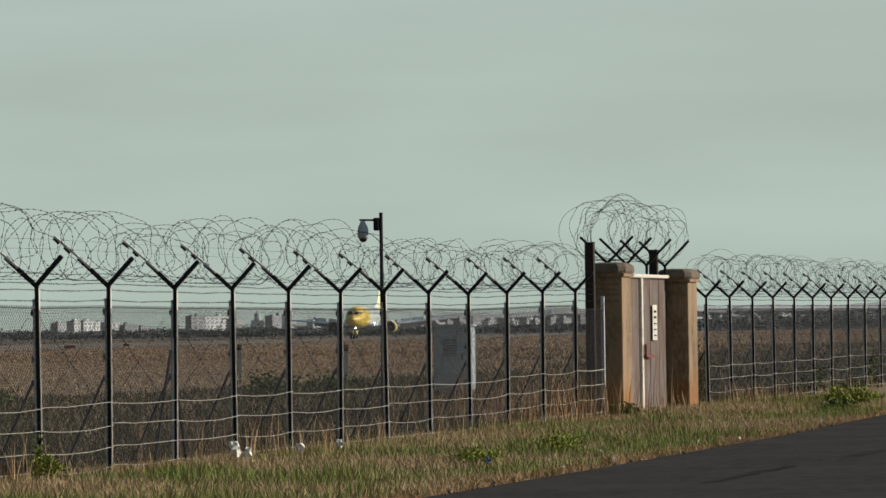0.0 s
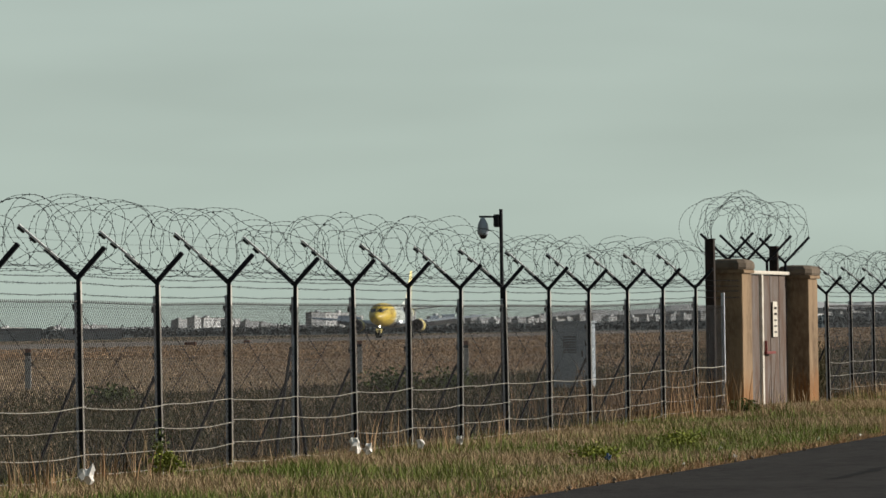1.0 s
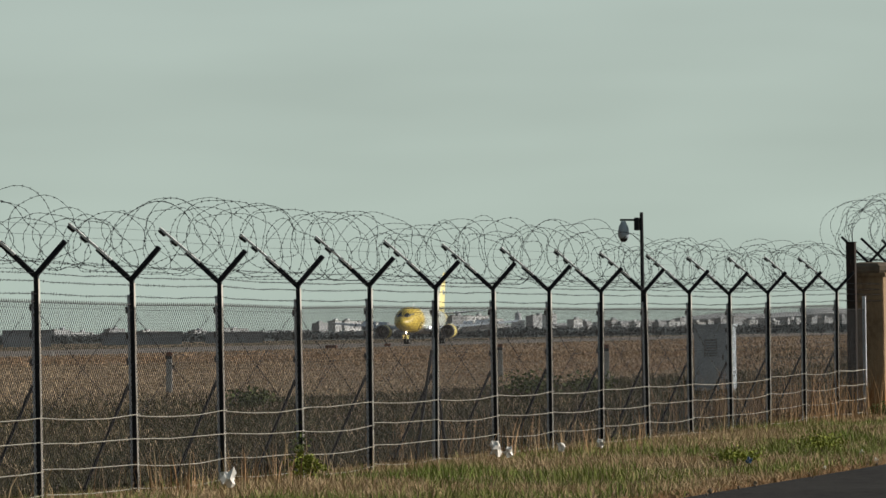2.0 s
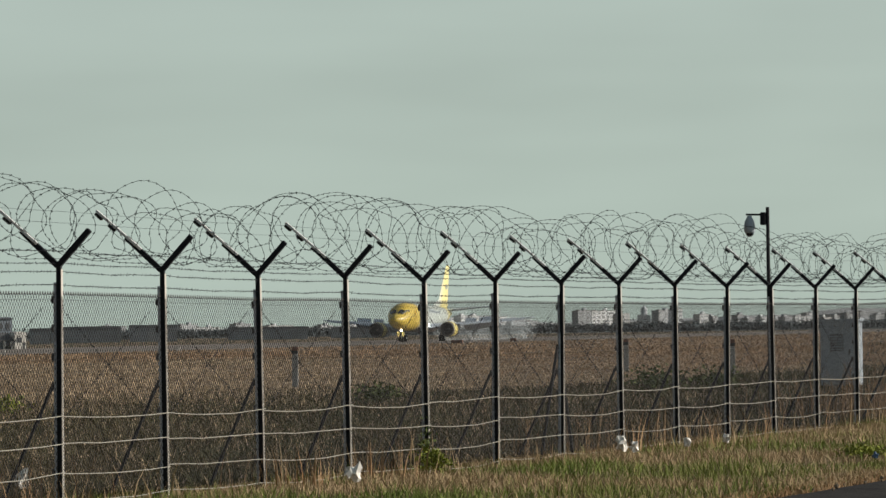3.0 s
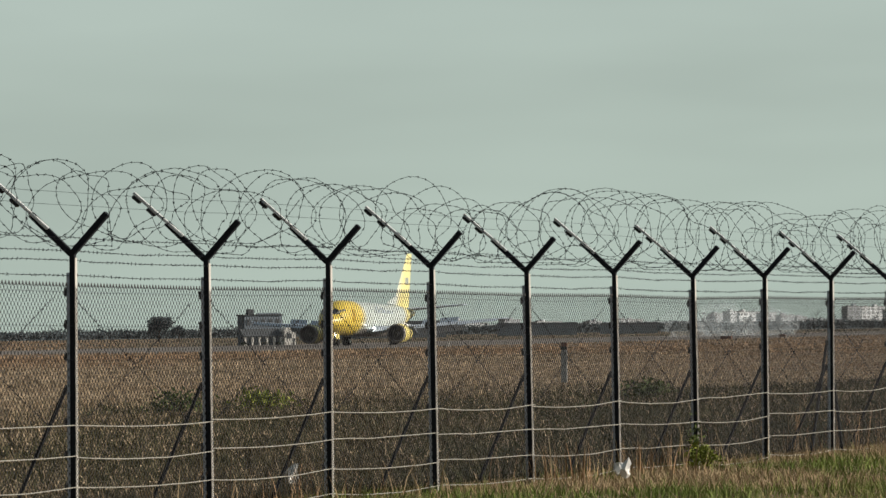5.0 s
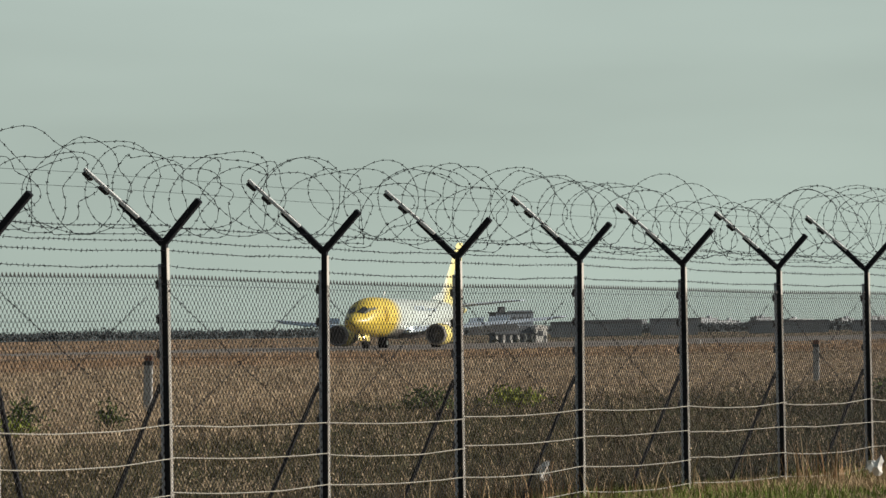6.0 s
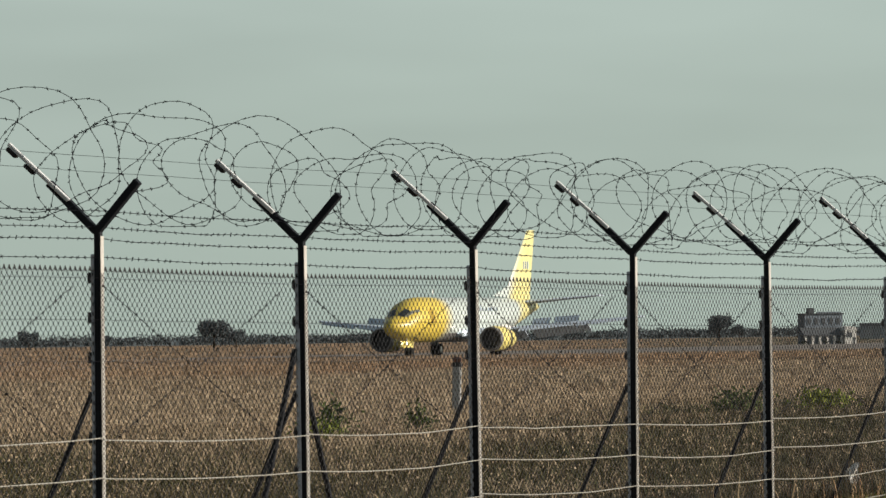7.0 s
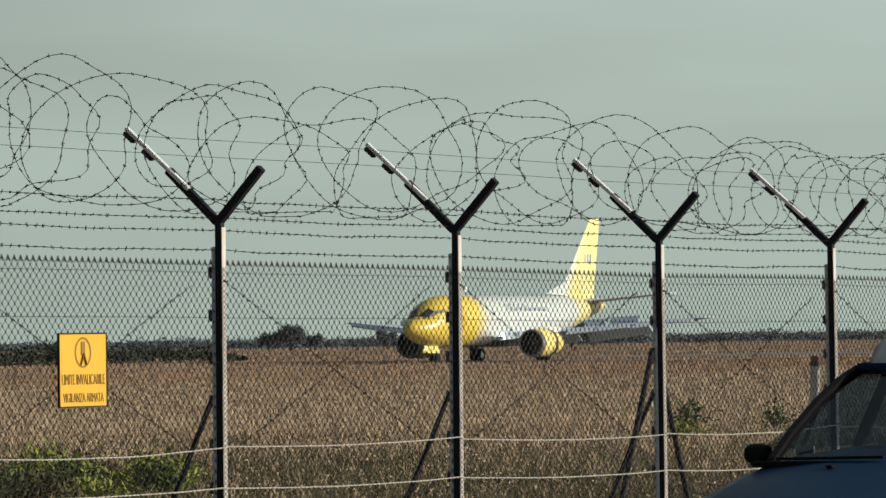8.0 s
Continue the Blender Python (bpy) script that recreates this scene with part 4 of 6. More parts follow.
        for y0, y1 in ((1.9, 4.2), (5.6, 9.6), (9.8, 13.6)):
            xs = [np.interp(q, [1.2, 5.0, 14.2], [-6.6, -10.0, -14.6]) for q in (y0, y1)]
            zs = [np.interp(q, [1.2, 5.0, 14.2], [1.75, 2.1, 2.95]) for q in (y0, y1)]
            bm = slab(bmesh.new(), [((xs[0] + 0.42, s * y0, zs[0] - 0.28), (xs[0] - 0.12, s * y0, zs[0] + 0.05), 0.1, (0.3, 0, 1)), ((xs[1] + 0.34, s * y1, zs[1] - 0.2), (xs[1] - 0.1, s * y1, zs[1] + 0.04), 0.08, (0.3, 0, 1))])
            part("slat", bm, M_WING, wing, "lowered leading edge slat")
        for y0, y1 in ((5.6, 7.0), (7.4, 9.4)):
            xh, zh = -12.9 - 0.2 * (y0 - 5), 2.3 + 0.09 * (y0 - 5)
            bm = slab(bmesh.new(), [((xh, s * y0, zh), (xh - 0.45, s * y0, zh + 0.55), 0.05, (1, 0, 0.5)), ((xh - 0.4, s * y1, zh + 0.16), (xh - 0.8, s * y1, zh + 0.66), 0.05, (1, 0, 0.5))])
            part("spoiler", bm, M_WING, wing, "raised spoiler")
        for y0 in (3.6, 6.4, 8.8):
            part("flap_fairing", rod((-12.2 - 0.1 * y0, s * y0, 1.75 + 0.08 * y0), (-15.4 - 0.1 * y0, s * y0, 1.25 + 0.08 * y0), 0.2, 0.05, 10), M_WING, wing)
        # engine
        bm = bmesh.new()
        prof = [(0.92, -5.62), (1.0, -5.85), (1.05, -6.6), (1.02, -7.6), (0.88, -8.8), (0.72, -9.6), (0.66, -9.6), (0.62, -8.0)]
        rr = [[(x, s * 4.83 + r * math.cos(k * math.pi / 12), 1.32 + r * (0.94 if math.sin(k * math.pi / 12) < 0 else 1) * math.sin(k * math.pi / 12)) for k in range(24)] for r, x in prof]
        vs = [[bm.verts.new(p) for p in r] for r in rr]
        for a, b in zip(vs, vs[1:]):
            for k in range(24):
                bm.faces.new((a[k], a[(k + 1) % 24], b[(k + 1) % 24], b[k]))
        eng = part("engine", bm, M_YELLOW, e, "yellow engine nacelle", smooth=True)
        bm = bmesh.new()
        rr = [[(x, s * 4.83 + r * math.cos(k * math.pi / 12), 1.32 + r * 0.97 * math.sin(k * math.pi / 12)) for k in range(24)] for r, x in ((0.90, -5.63), (0.83, -5.75), (0.79, -6.1), (0.77, -6.6))]
        vs = [[bm.verts.new(p) for p in r] for r in rr]
        for a, b in zip(vs, vs[1:]):
            for k in range(24):
                bm.faces.new((a[k], a[(k + 1) % 24], b[(k + 1) % 24], b[k]))
        part("intake_liner", bm, M_DARK, eng, "dark intake liner", smooth=True)
        part("fan", rod((-6.55, s * 4.83, 1.32), (-6.5, s * 4.83, 1.32), 0.76, seg=24), M_DARK, eng, "dark fan")
        part("spinner", rod((-6.5, s * 4.83, 1.32), (-6.15, s * 4.83, 1.32), 0.2, 0.02, 12), M_BELLY, eng)
        bm = bmesh.new()
        rr = [[(x, s * 4.83 + r * math.cos(k * math.pi / 12), 1.32 + r * 0.97 * math.sin(k * math.pi / 12)) for k in range(24)] for r, x in ((0.84, -5.66), (0.90, -5.57), (0.96, -5.6), (1.015, -5.78), (1.03, -5.98))]
        vs = [[bm.verts.new(p) for p in r] for r in rr]
        for a, b in zip(vs, vs[1:]):
            for k in range(24):
                bm.faces.new((a[k], a[(k + 1) % 24], b[(k + 1) % 24], b[k]))
        part("intake_lip", bm, M_BELLY, eng, "dull grey intake lip", smooth=True)
        bm = bmesh.new()
        rr = [[(x, s * 4.83 + r * math.cos(k * math.pi / 12), 1.32 + r * 0.97 * math.sin(k * math.pi / 12)) for k in range(24)] for r, x in ((1.04, -7.7), (1.06, -7.75), (1.05, -8.0), (0.99, -8.05))]
        vs = [[bm.verts.new(p) for p in r] for r in rr]
        for a, b in zip(vs, vs[1:]):
            for k in range(24):
                bm.faces.new((a[k], a[(k + 1) % 24], b[(k + 1) % 24], b[k]))
        part("reverser_gap", bm, M_DARK, eng, "open dark reverser gap", smooth=True)
        part("exhaust", rod((-9.4, s * 4.83, 1.3), (-10.3, s * 4.83, 1.25), 0.5, 0.36, 16), M_BELLY, eng)
        part("pylon", slab(bmesh.new(), [((-7.2, s * 4.83, 2.25), (-12, s * 4.83, 1.9), 0.3, (0, 1, 0)), ((-8.6, s * 4.83, 2.5), (-12.4, s * 4.83, 2.2), 0.25, (0, 1, 0))]), M_JETWHITE, eng)
        # tailplane
        part("tailplane", slab(bmesh.new(), [((-24.0, s * 0.6, 4.35), (-27.9, s * 0.5, 4.35), 0.4, (0, 0, 1)), ((-27.0, s * 6.3, 4.85), (-28.5, s * 6.35, 4.85), 0.14, (0, 0, 1))]), M_WING, e, "grey tailplane")
        # main gear
        leg = gear_main[s] = part("main_gear", rod((-12.35, s * 2.62, 1.9), (-12.45, s * 2.62, 0.5), 0.13, 0.1, 10), M_CHROME, e)
        part("gear_door", box(-13.0, -11.9, s * 2.95 - 0.02, s * 2.95 + 0.02, 0.75, 1.6, 0.01), M_BELLY, leg)
        for dy in (-0.22, 0.22):
            w = part("wheel", rod((-12.45, s * 2.62 + dy - 0.16, 0.5), (-12.45, s * 2.62 + dy + 0.16, 0.5), 0.5, seg=24), M_TYRE, leg, "black main wheel")
            part("rim", rod((-12.45, s * 2.62 + dy - 0.17, 0.5), (-12.45, s * 2.62 + dy + 0.17, 0.5), 0.24, seg=16), M_CHROME, leg)
    # fin with dorsal fillet
    fin = part("fin", slab(bmesh.new(), [((-18.6, 0, 4.9), (-27.2, 0, 4.5), 0.3, (0, 1, 0)), ((-22.2, 0, 5.8), (-27.4, 0, 5.6), 0.4, (0, 1, 0)), ((-26.6, 0, 10.3), (-28.5, 0, 10.35), 0.2, (0, 1, 0)), ((-27.0, 0, 10.5), (-28.5, 0, 10.52), 0.14, (0, 1, 0))]), M_LIV, e)
    for k in range(3):
        part("emblem_bar", box(-26.6 + 0.5 * k, -26.42 + 0.5 * k, -0.2, 0.2, 7.2, 7.85, 0.02), M_WING, fin, "dark emblem bar")
    # nose gear and its doors
    leg = gear_nose[0] = part("nose_gear", rod((0.1, 0, 1.4), (0, 0, 0.34), 0.09, 0.07, 10), M_CHROME, e)
    for dy in (-0.2, 0.2):
        part("wheel", rod((0, dy - 0.1, 0.345), (0, dy + 0.1, 0.345), 0.345, seg=20), M_TYRE, leg, "black nose wheel")
        part("gear_door", box(-0.1, 1.2, dy * 1.6 - 0.015, dy * 1.6 + 0.015, 0.72, 1.3, 0.01), M_YELLOW, leg, "yellow nose gear door")
    for y, x, z in ((2.1, -6.85, 1.95), (-2.1, -6.85, 1.95), (0.0, 0.2, 1.05)):
        part("landing_light", rod((x, y, z), (x + 0.08, y, z), 0.13, 0.12, 12), M_LAMP, e, "lit landing light")
    # antennas
    part("antenna", slab(bmesh.new(), [((-5.0, 0, 5.0), (-5.4, 0, 5.0), 0.05, (0, 1, 0)), ((-5.25, 0, 5.4), (-5.45, 0, 5.4), 0.03, (0, 1, 0))]), M_JETWHITE, e)
    return e


def build_sign():
    e = empty("warning_sign", pose(26.22, FENCE_Y - 0.06, 1.51, 0, 0, -1.5), "yellow restricted area warning sign wired to the netting", "sign")
    part("plate", box(-0.245, 0.245, -0.004, 0.004, -0.218, 0.218, 0.002), M_SIGN, e)
    for x0, x1, z0, z1 in ((-0.25, 0.25, 0.214, 0.222), (-0.25, 0.25, -0.222, -0.214), (-0.25, -0.243, -0.214, 0.214), (0.243, 0.25, -0.214, 0.214)):
        part("rim", box(x0, x1, -0.008, 0.007, z0, z1), M_RUSTY, e, "dark folded rim")
    bm = bmesh.new()
    n, rings = 28, []
    for r in (1.0, 0.86):
        rings.append([bm.verts.new((0.085 * r * math.cos(k * 2 * math.pi / n), -0.0065, 0.105 + 0.092 * r * math.sin(k * 2 * math.pi / n))) for k in range(n)])
    for k in range(n):
        bm.faces.new((rings[0][k], rings[0][(k + 1) % n], rings[1][(k + 1) % n], rings[1][k]))
    part("ring", bm, M_INK, e)
    # the pictogram as plain bars
    bm = beam((-0.03, -0.007, 0.03), (0.0, -0.007, 0.1), 0.02, 0.003)
    beam((0.03, -0.007, 0.03), (0.0, -0.007, 0.1), 0.02, 0.003, 0, bm)
    beam((0.0, -0.007, 0.09), (0.0, -0.007, 0.17), 0.04, 0.003, 0, bm)
    part("pictogram", bm, M_INK, e)

    def text(body, z, size, width):
        cu = bpy.data.curves.new("words", "FONT")
        cu.body, cu.size, cu.align_x, cu.extrude = body, size, "CENTER", 0.001
        tmp = new("words", cu)
        bpy.context.view_layer.update()
        me = bpy.data.meshes.new_from_object(tmp.evaluated_get(bpy.context.evaluated_depsgraph_get()))
        bpy.data.objects.remove(tmp)
        xs = [v.co.x for v in me.vertices]
        k = width / (max(xs) - min(xs))
        for v in me.vertices:
            v.co = Vector((v.co.x * k, -0.0065 - v.co.z, v.co.y + z))
        link_mesh("lettering", me, M_INK, e, "dark lettering")
    text("LIMITE INVALICABILE", -0.085, 0.088, 0.445)
    text("VIGILANZA ARMATA", -0.19, 0.078, 0.42)
    for x in (-0.2, 0.2):
        for z in (-0.19, 0.19):
            part("tie", rod((x, 0.0, z), (x, 0.03, z), 0.004, seg=6), M_WIRE, e)


def clump(name, x, y, r, n, size, mat, seed, label, squash=0.8, z=None):
    rng = np.random.default_rng(seed)
    V, F = leaves((0, 0, r * squash * 0.75 if z is None else z), r, n, size, rng, squash)
    V = V[np.repeat(V.reshape(-1, 4, 3).min(1)[:, 2] > -0.02, 4)]
    F = (np.arange(len(V) // 4) * 4)[:, None] + np.arange(4)[None, :]
    e = empty(name, pose(x, y, 0), label, "bush")
    link_mesh("foliage", arrays_mesh("foliage", V, F), mat, e)
    bm = bmesh.new()
    rnd = random.Random(seed)
    for k in range(6):
        a = rnd.uniform(0, 6.28)
        rod((0, 0, -0.03), (0.5 * r * math.cos(a), 0.5 * r * math.sin(a), r * squash * rnd.uniform(0.6, 1.2)), 0.008 + 0.012 * r, 0.004, 5, bm)
    part("stems", bm, M_BARK, e)
    return e


def sector(n, r0, r1, a0, a1, rng, power=1.0):
    """Random points in a sector around the viewing place, denser close by."""
    u = rng.uniform(0, 1, n)
    r = r0 * (r1 / r0) ** u if power == 1.0 else np.sqrt(r0 ** 2 + u * (r1 ** 2 - r0 ** 2))
    a = np.radians(rng.uniform(a0, a1, n))
    return np.stack([r * np.cos(a), r * np.sin(a)], 1), r


def patchy(xy, scale, seed, lo):
    """Keeps points where a slow noise is high."""
    v = np.array([noise.noise((p[0] * scale, p[1] * scale, seed)) for p in xy])
    return v > lo


def build_vegetation():
    rng = np.random.default_rng(11)

    def edge(x):
        return np.interp(x, [-60, 40, 60, 78, 94, 112, 140, 175], [10.7, 10.9, 11.08, 11.47, 12.1, 12.9, 14.2, 15.9])
    # verge between road and fence
    n = 125000
    x = 44 + 72 * rng.uniform(0, 1, n) ** 1.2
    e = edge(x)
    y = e + 0.05 + (17.6 - e) * rng.uniform(0, 1, n)
    xy = np.stack([x, y], 1)
    keep = patchy(xy, 0.2, 3.0, 0.0) ^ (rng.uniform(0, 1, n) < 0.15)
    tall = 0.5 + 2.3 * np.clip(np.array([noise.noise((p[0] * 0.8, p[1] * 0.8, 6.0)) for p in xy]) + 0.15, 0, 1)
    g = xy[keep]
    blades("verge_grass", g, rng.uniform(0.03, 0.14, len(g)) * tall[keep], rng.uniform(0.006, 0.013, len(g)), M_GREEN, 0.8, rng, "short green grass on the verge", "grass")
    s = xy[~keep]
    s = np.concatenate([s, s[: len(s) // 2] + rng.normal(size=(len(s) // 2, 2)) * 0.1])
    s[:, 1] = np.maximum(s[:, 1], edge(s[:, 0]) + 0.03)
    blades("dry_verge_grass", s, rng.uniform(0.03, 0.14, len(s)), rng.uniform(0.006, 0.013, len(s)), M_STRAW, 1.1, rng, "dry straw-coloured grass on the verge", "grass")
    n = 26000
    x = rng.uniform(44, 112, n)
    y = edge(x) + np.abs(rng.normal(size=n)) * 0.32
    blades("edge_straw", np.stack([x, y], 1), rng.uniform(0.02, 0.09, n), rng.uniform(0.01, 0.02, n), M_STALK, 1.4, rng, "flattened dry straw along the road edge", "grass")
    # tall dry stalks along the foot of the fence
    n = 2400
    x = 30 + 108 * rng.uniform(0, 1, n)
    x = x[np.array([noise.noise((v * 0.35, 0.0, 9.0)) for v in x]) > -0.1]
    y = 17.25 + rng.normal(size=len(x)) * 0.35
    blades("fence_stalks", np.stack([x, y], 1), 0.12 + 0.5 * rng.uniform(0, 1, len(x)) ** 2, rng.uniform(0.008, 0.016, len(x)), M_STRAW, 0.5, rng, "tall dry stalks at the foot of the fence", "grass")
    # taller dead plants standing at the fence
    pts, hs = [], []
    for cx, cy, spread, count, tall in ((88.5, 18.0, 0.8, 380, 1.15), (91.2, 17.7, 0.6, 340, 1.2), (86.0, 18.2, 0.8, 90, 0.9), (106.6, 16.6, 0.5, 120, 0.6), (109.0, 16.8, 0.9, 160, 0.55),
                                        (55.2, 17.0, 0.25, 60, 0.55), (51.9, 17.0, 0.3, 60, 0.6), (66.5, 17.7, 0.8, 90, 0.7), (72.0, 17.8, 1.2, 90, 0.7), (46.0, 17.8, 0.5, 50, 0.6)):
        pts.append(np.array([cx, cy]) + rng.normal(size=(count, 2)) * spread)
        hs.append(tall * rng.uniform(0.35, 1.0, count))
    pts, hs = np.concatenate(pts), np.concatenate(hs)
    blades("dead_stalks", pts, hs, rng.uniform(0.007, 0.018, len(pts)), M_STALK, 0.35, rng, "tall rust-brown dead stalks at the fence", "dead plants")
    # the field in strips: weeds by the fence, tan grass, then reddish grass towards the runway
    xy, r = sector(430000, 46, 420, 6, 37, rng)
    n1 = np.array([noise.noise((p[0] * 0.05, p[1] * 0.11, 5.0)) for p in xy])
    n2 = np.array([noise.noise((p[0] * 0.22, p[1] * 0.3, 2.0)) for p in xy])
    across = xy[:, 1] + 13 * n1 + 7 * n2 + rng.normal(size=len(xy)) * 5
    bearing = np.degrees(np.arctan2(xy[:, 1], xy[:, 0])) + 3 * n1 + 2 * n2 + rng.normal(size=len(xy)) * 1.2
    across = np.where(bearing < 17.5, across + np.clip((17.5 - bearing) * 22, 0, 70), across)
    across = np.where((bearing < 17.5) & (xy[:, 1] < 40 + 10 * n1), np.minimum(across, 40), across)
    across = np.where(bearing < 10.3, np.minimum(across, 40), across)
    across = np.where(bearing > 22, across + np.clip((bearing - 22) * 3, 0, 10) * (bearing < 28.5), across)
    deep = bearing < 18.5
    strips = (((across < 41) & ~deep, "field_weeds", M_WEED, 0.06, 0.24, "dark green-brown weeds behind the fence", "weeds"),
              ((across < 41) & deep, "deep_field_weeds", M_DEEPWEED, 0.06, 0.24, "deep green and brown weeds behind the fence", "weeds"),
              ((across >= 41) & (across < 112), "field_grass", M_DRY, 0.05, 0.19, "dry tan field grass", "grass"),
              (across >= 112, "far_field_grass", M_RUST, 0.07, 0.24, "reddish brown grass towards the runway", "grass"))
    inside = xy[:, 1] > 17.9
    for where, name, mat, h0, h1, label, cat in strips:
        a, ra = xy[where & inside], r[where & inside]
        low = np.interp(np.degrees(np.arctan2(a[:, 1], a[:, 0])), [16, 23], [0.55, 1.0]) if "weeds" not in name else 1.0
        blades(name, a, rng.uniform(h0, h1, len(a)) * low, 0.008 + ra * 0.00013, mat, 1.6, rng, label, cat)
    # pale straw and seed heads mixed into the weeds
    xy, r = sector(40000, 46, 130, 6, 37, rng)
    ok = (xy[:, 1] > 17.9) & (np.degrees(np.arctan2(xy[:, 1], xy[:, 0])) + rng.normal(size=len(xy)) * 3 > 15) & (np.array([noise.noise((p[0] * 0.3, p[1] * 0.4, 8.0)) for p in xy]) > -0.1)
    xy, r = xy[ok], r[ok]
    blades("field_straw", xy, rng.uniform(0.05, 0.27, len(xy)), 0.006 + r * 0.00011, M_DRY, 1.5, rng, "pale straw stalks among the weeds", "grass")
    # seed heads: small flecks standing over the grass
    xy, r = sector(32000, 46, 190, 6, 37, rng)
    ok = (xy[:, 1] > 18.2) & (np.degrees(np.arctan2(xy[:, 1], xy[:, 0])) + rng.normal(size=len(xy)) * 2.5 > 22.0)
    ok &= ~((np.degrees(np.arctan2(xy[:, 1], xy[:, 0])) > 31.9) & (r < 62))
    xy, r = xy[ok], r[ok]
    n = len(xy)
    p = np.concatenate([xy, rng.uniform(0.12, 0.36, n)[:, None]], 1)
    u = rng.normal(size=(n, 3))
    u /= np.linalg.norm(u, axis=1)[:, None]
    v = np.cross(u, rng.normal(size=(n, 3)))
    v /= np.linalg.norm(v, axis=1)[:, None]
    s = (0.007 + r * 0.00011)[:, None] * rng.uniform(0.6, 1.5, n)[:, None]
    V = np.stack([p - u * s, p + v * s * 0.8, p + u * s, p - v * s * 0.8], 1).reshape(-1, 3)
    F = (np.arange(n) * 4)[:, None] + np.arange(4)[None, :]
    tagged(link_mesh("seed_heads", arrays_mesh("seed_heads", V, F), M_DRY), "pale seed heads over the dry grass", "grass", kind="stuff")
    xy, r = sector(90000, 300, 1300, 5, 37, rng)
    h = math.radians(RW_HEAD)
    off = (xy[:, 0] - 342) * -math.sin(h) + (xy[:, 1] - 181.6) * math.cos(h)
    ok = np.abs(off) > 30
    xy, r = xy[ok], r[ok]
    off = off[ok]
    dull = (off < 0) & (np.degrees(np.arctan2(xy[:, 1], xy[:, 0])) + rng.normal(size=len(xy)) * 0.8 < 23)
    for where, name, mat, label in ((~dull, "rust_field_grass", M_RUST, "reddish brown dry grass beside the runway"), (dull, "dull_field_grass", M_DULL, "dull grey-green grass beyond the runway")):
        a, ra = xy[where], r[where]
        blades(name, a, rng.uniform(0.06, 0.2, len(a)), 0.03 + ra * 0.0002, mat, 0.8, rng, label, "grass")
    # bushes
    clump("weed_bush", 56.7, 16.8, 0.27, 520, 0.03, M_YLEAF, 1, "bright green weed bush at the foot of a fence post", 0.9)
    clump("climbing_weed", 57.4, 17.12, 0.14, 190, 0.03, M_LEAF, 2, "green weed climbing a fence post", 2.6)
    clump("weed_bush", 100.5, 13.95, 0.36, 700, 0.04, M_YLEAF, 3, "bright yellow-green bush beside the road", 0.8)
    clump("weed_bush", 103.5, 13.9, 0.42, 800, 0.04, M_YLEAF, 4, "green bush beside the road", 0.6)
    clump("weed_bush", 98.0, 13.6, 0.4, 500, 0.04, M_LEAF, 8, "low green bush beside the road", 0.4)
    clump("weed_bush", 93.4, 16.9, 0.42, 700, 0.035, M_LEAF, 5, "dark green low bush in front of the gate pillar", 0.45)
    for k, (x, y, r, n, mat, sq, words) in enumerate((
            (47.6, 30.2, 0.42, 2300, M_YLEAF, 0.75, "lush yellow-green bushy patch in the field"), (46.6, 29.6, 0.40, 1200, M_LEAF, 0.75, "green bushy patch in the field"),
            (45.4, 29.9, 0.45, 1300, M_LEAF, 0.7, "green bushy patch in the field"), (46.4, 30.9, 0.45, 2100, M_YLEAF, 0.75, "lush green bushy patch in the field"),
            (44.4, 30.1, 0.45, 1300, M_LEAF, 0.65, "green bushy patch in the field"), (47.4, 31.6, 0.5, 1800, M_YLEAF, 0.7, "lush yellow-green bushy patch in the field"), (48.2, 30.9, 0.45, 1500, M_YLEAF, 0.6, "lush yellow-green bushy patch in the field"), (46.0, 30.4, 0.5, 1800, M_YLEAF, 0.7, "lush yellow-green bushy patch in the field"),
            (46.6, 32.0, 0.42, 900, M_YLEAF, 0.85, "lush green bushy patch in the field"),
            (45.3, 31.0, 0.45, 1200, M_WEED, 0.8, "dull brown-green bushy patch in the field"), (43.7, 29.2, 0.45, 1200, M_WEED, 0.6, "dull brown-green bushy patch in the field"),
            (44.6, 29.1, 0.4, 1100, M_YLEAF, 0.5, "lush green bushy patch in the field"),
            (99.0, 38.6, 0.9, 1300, M_YLEAF, 0.4, "low green bush in the field"), (97.0, 39.6, 0.8, 1000, M_LEAF, 0.4, "low dark green bush in the field"),
            (76.0, 38.2, 0.55, 900, M_LEAF, 0.75, "dark green bush in the field"), (75.2, 38.0, 0.45, 700, M_YLEAF, 0.5, "green weeds in the field"), (81.0, 39.0, 0.35, 500, M_LEAF, 0.9, "dark green shrub in the field"),
            (126.0, 31.6, 1.0, 1200, M_LEAF, 0.4, "dark green bush in the field"), (131.0, 31.2, 0.9, 1000, M_LEAF, 0.4, "dark green bush in the field"), (112.0, 34.5, 0.8, 900, M_LEAF, 0.4, "dark green bush in the field"))):
        clump("field_bush", x, y, r, int(n * 0.55), 0.028 + 0.0003 * x, mat, 300 + k, words, sq)
    for k, (x, y, r, mat, words) in enumerate(((116.0, 17.9, 0.6, M_WEED, "dull brown weeds at the foot of the fence"), (120.5, 17.6, 0.7, M_LEAF, "dark green weeds at the foot of the fence"), (125.0, 17.9, 0.8, M_WEED, "dull brown weeds at the foot of the fence"),
                                              (130.0, 17.5, 0.8, M_LEAF, "dark green weeds at the foot of the fence"), (135.5, 17.8, 0.8, M_WEED, "dull brown weeds at the foot of the fence"))):
        clump("weed_bush", x, y, r, 800, 0.05, mat, 400 + k, words, 0.8)
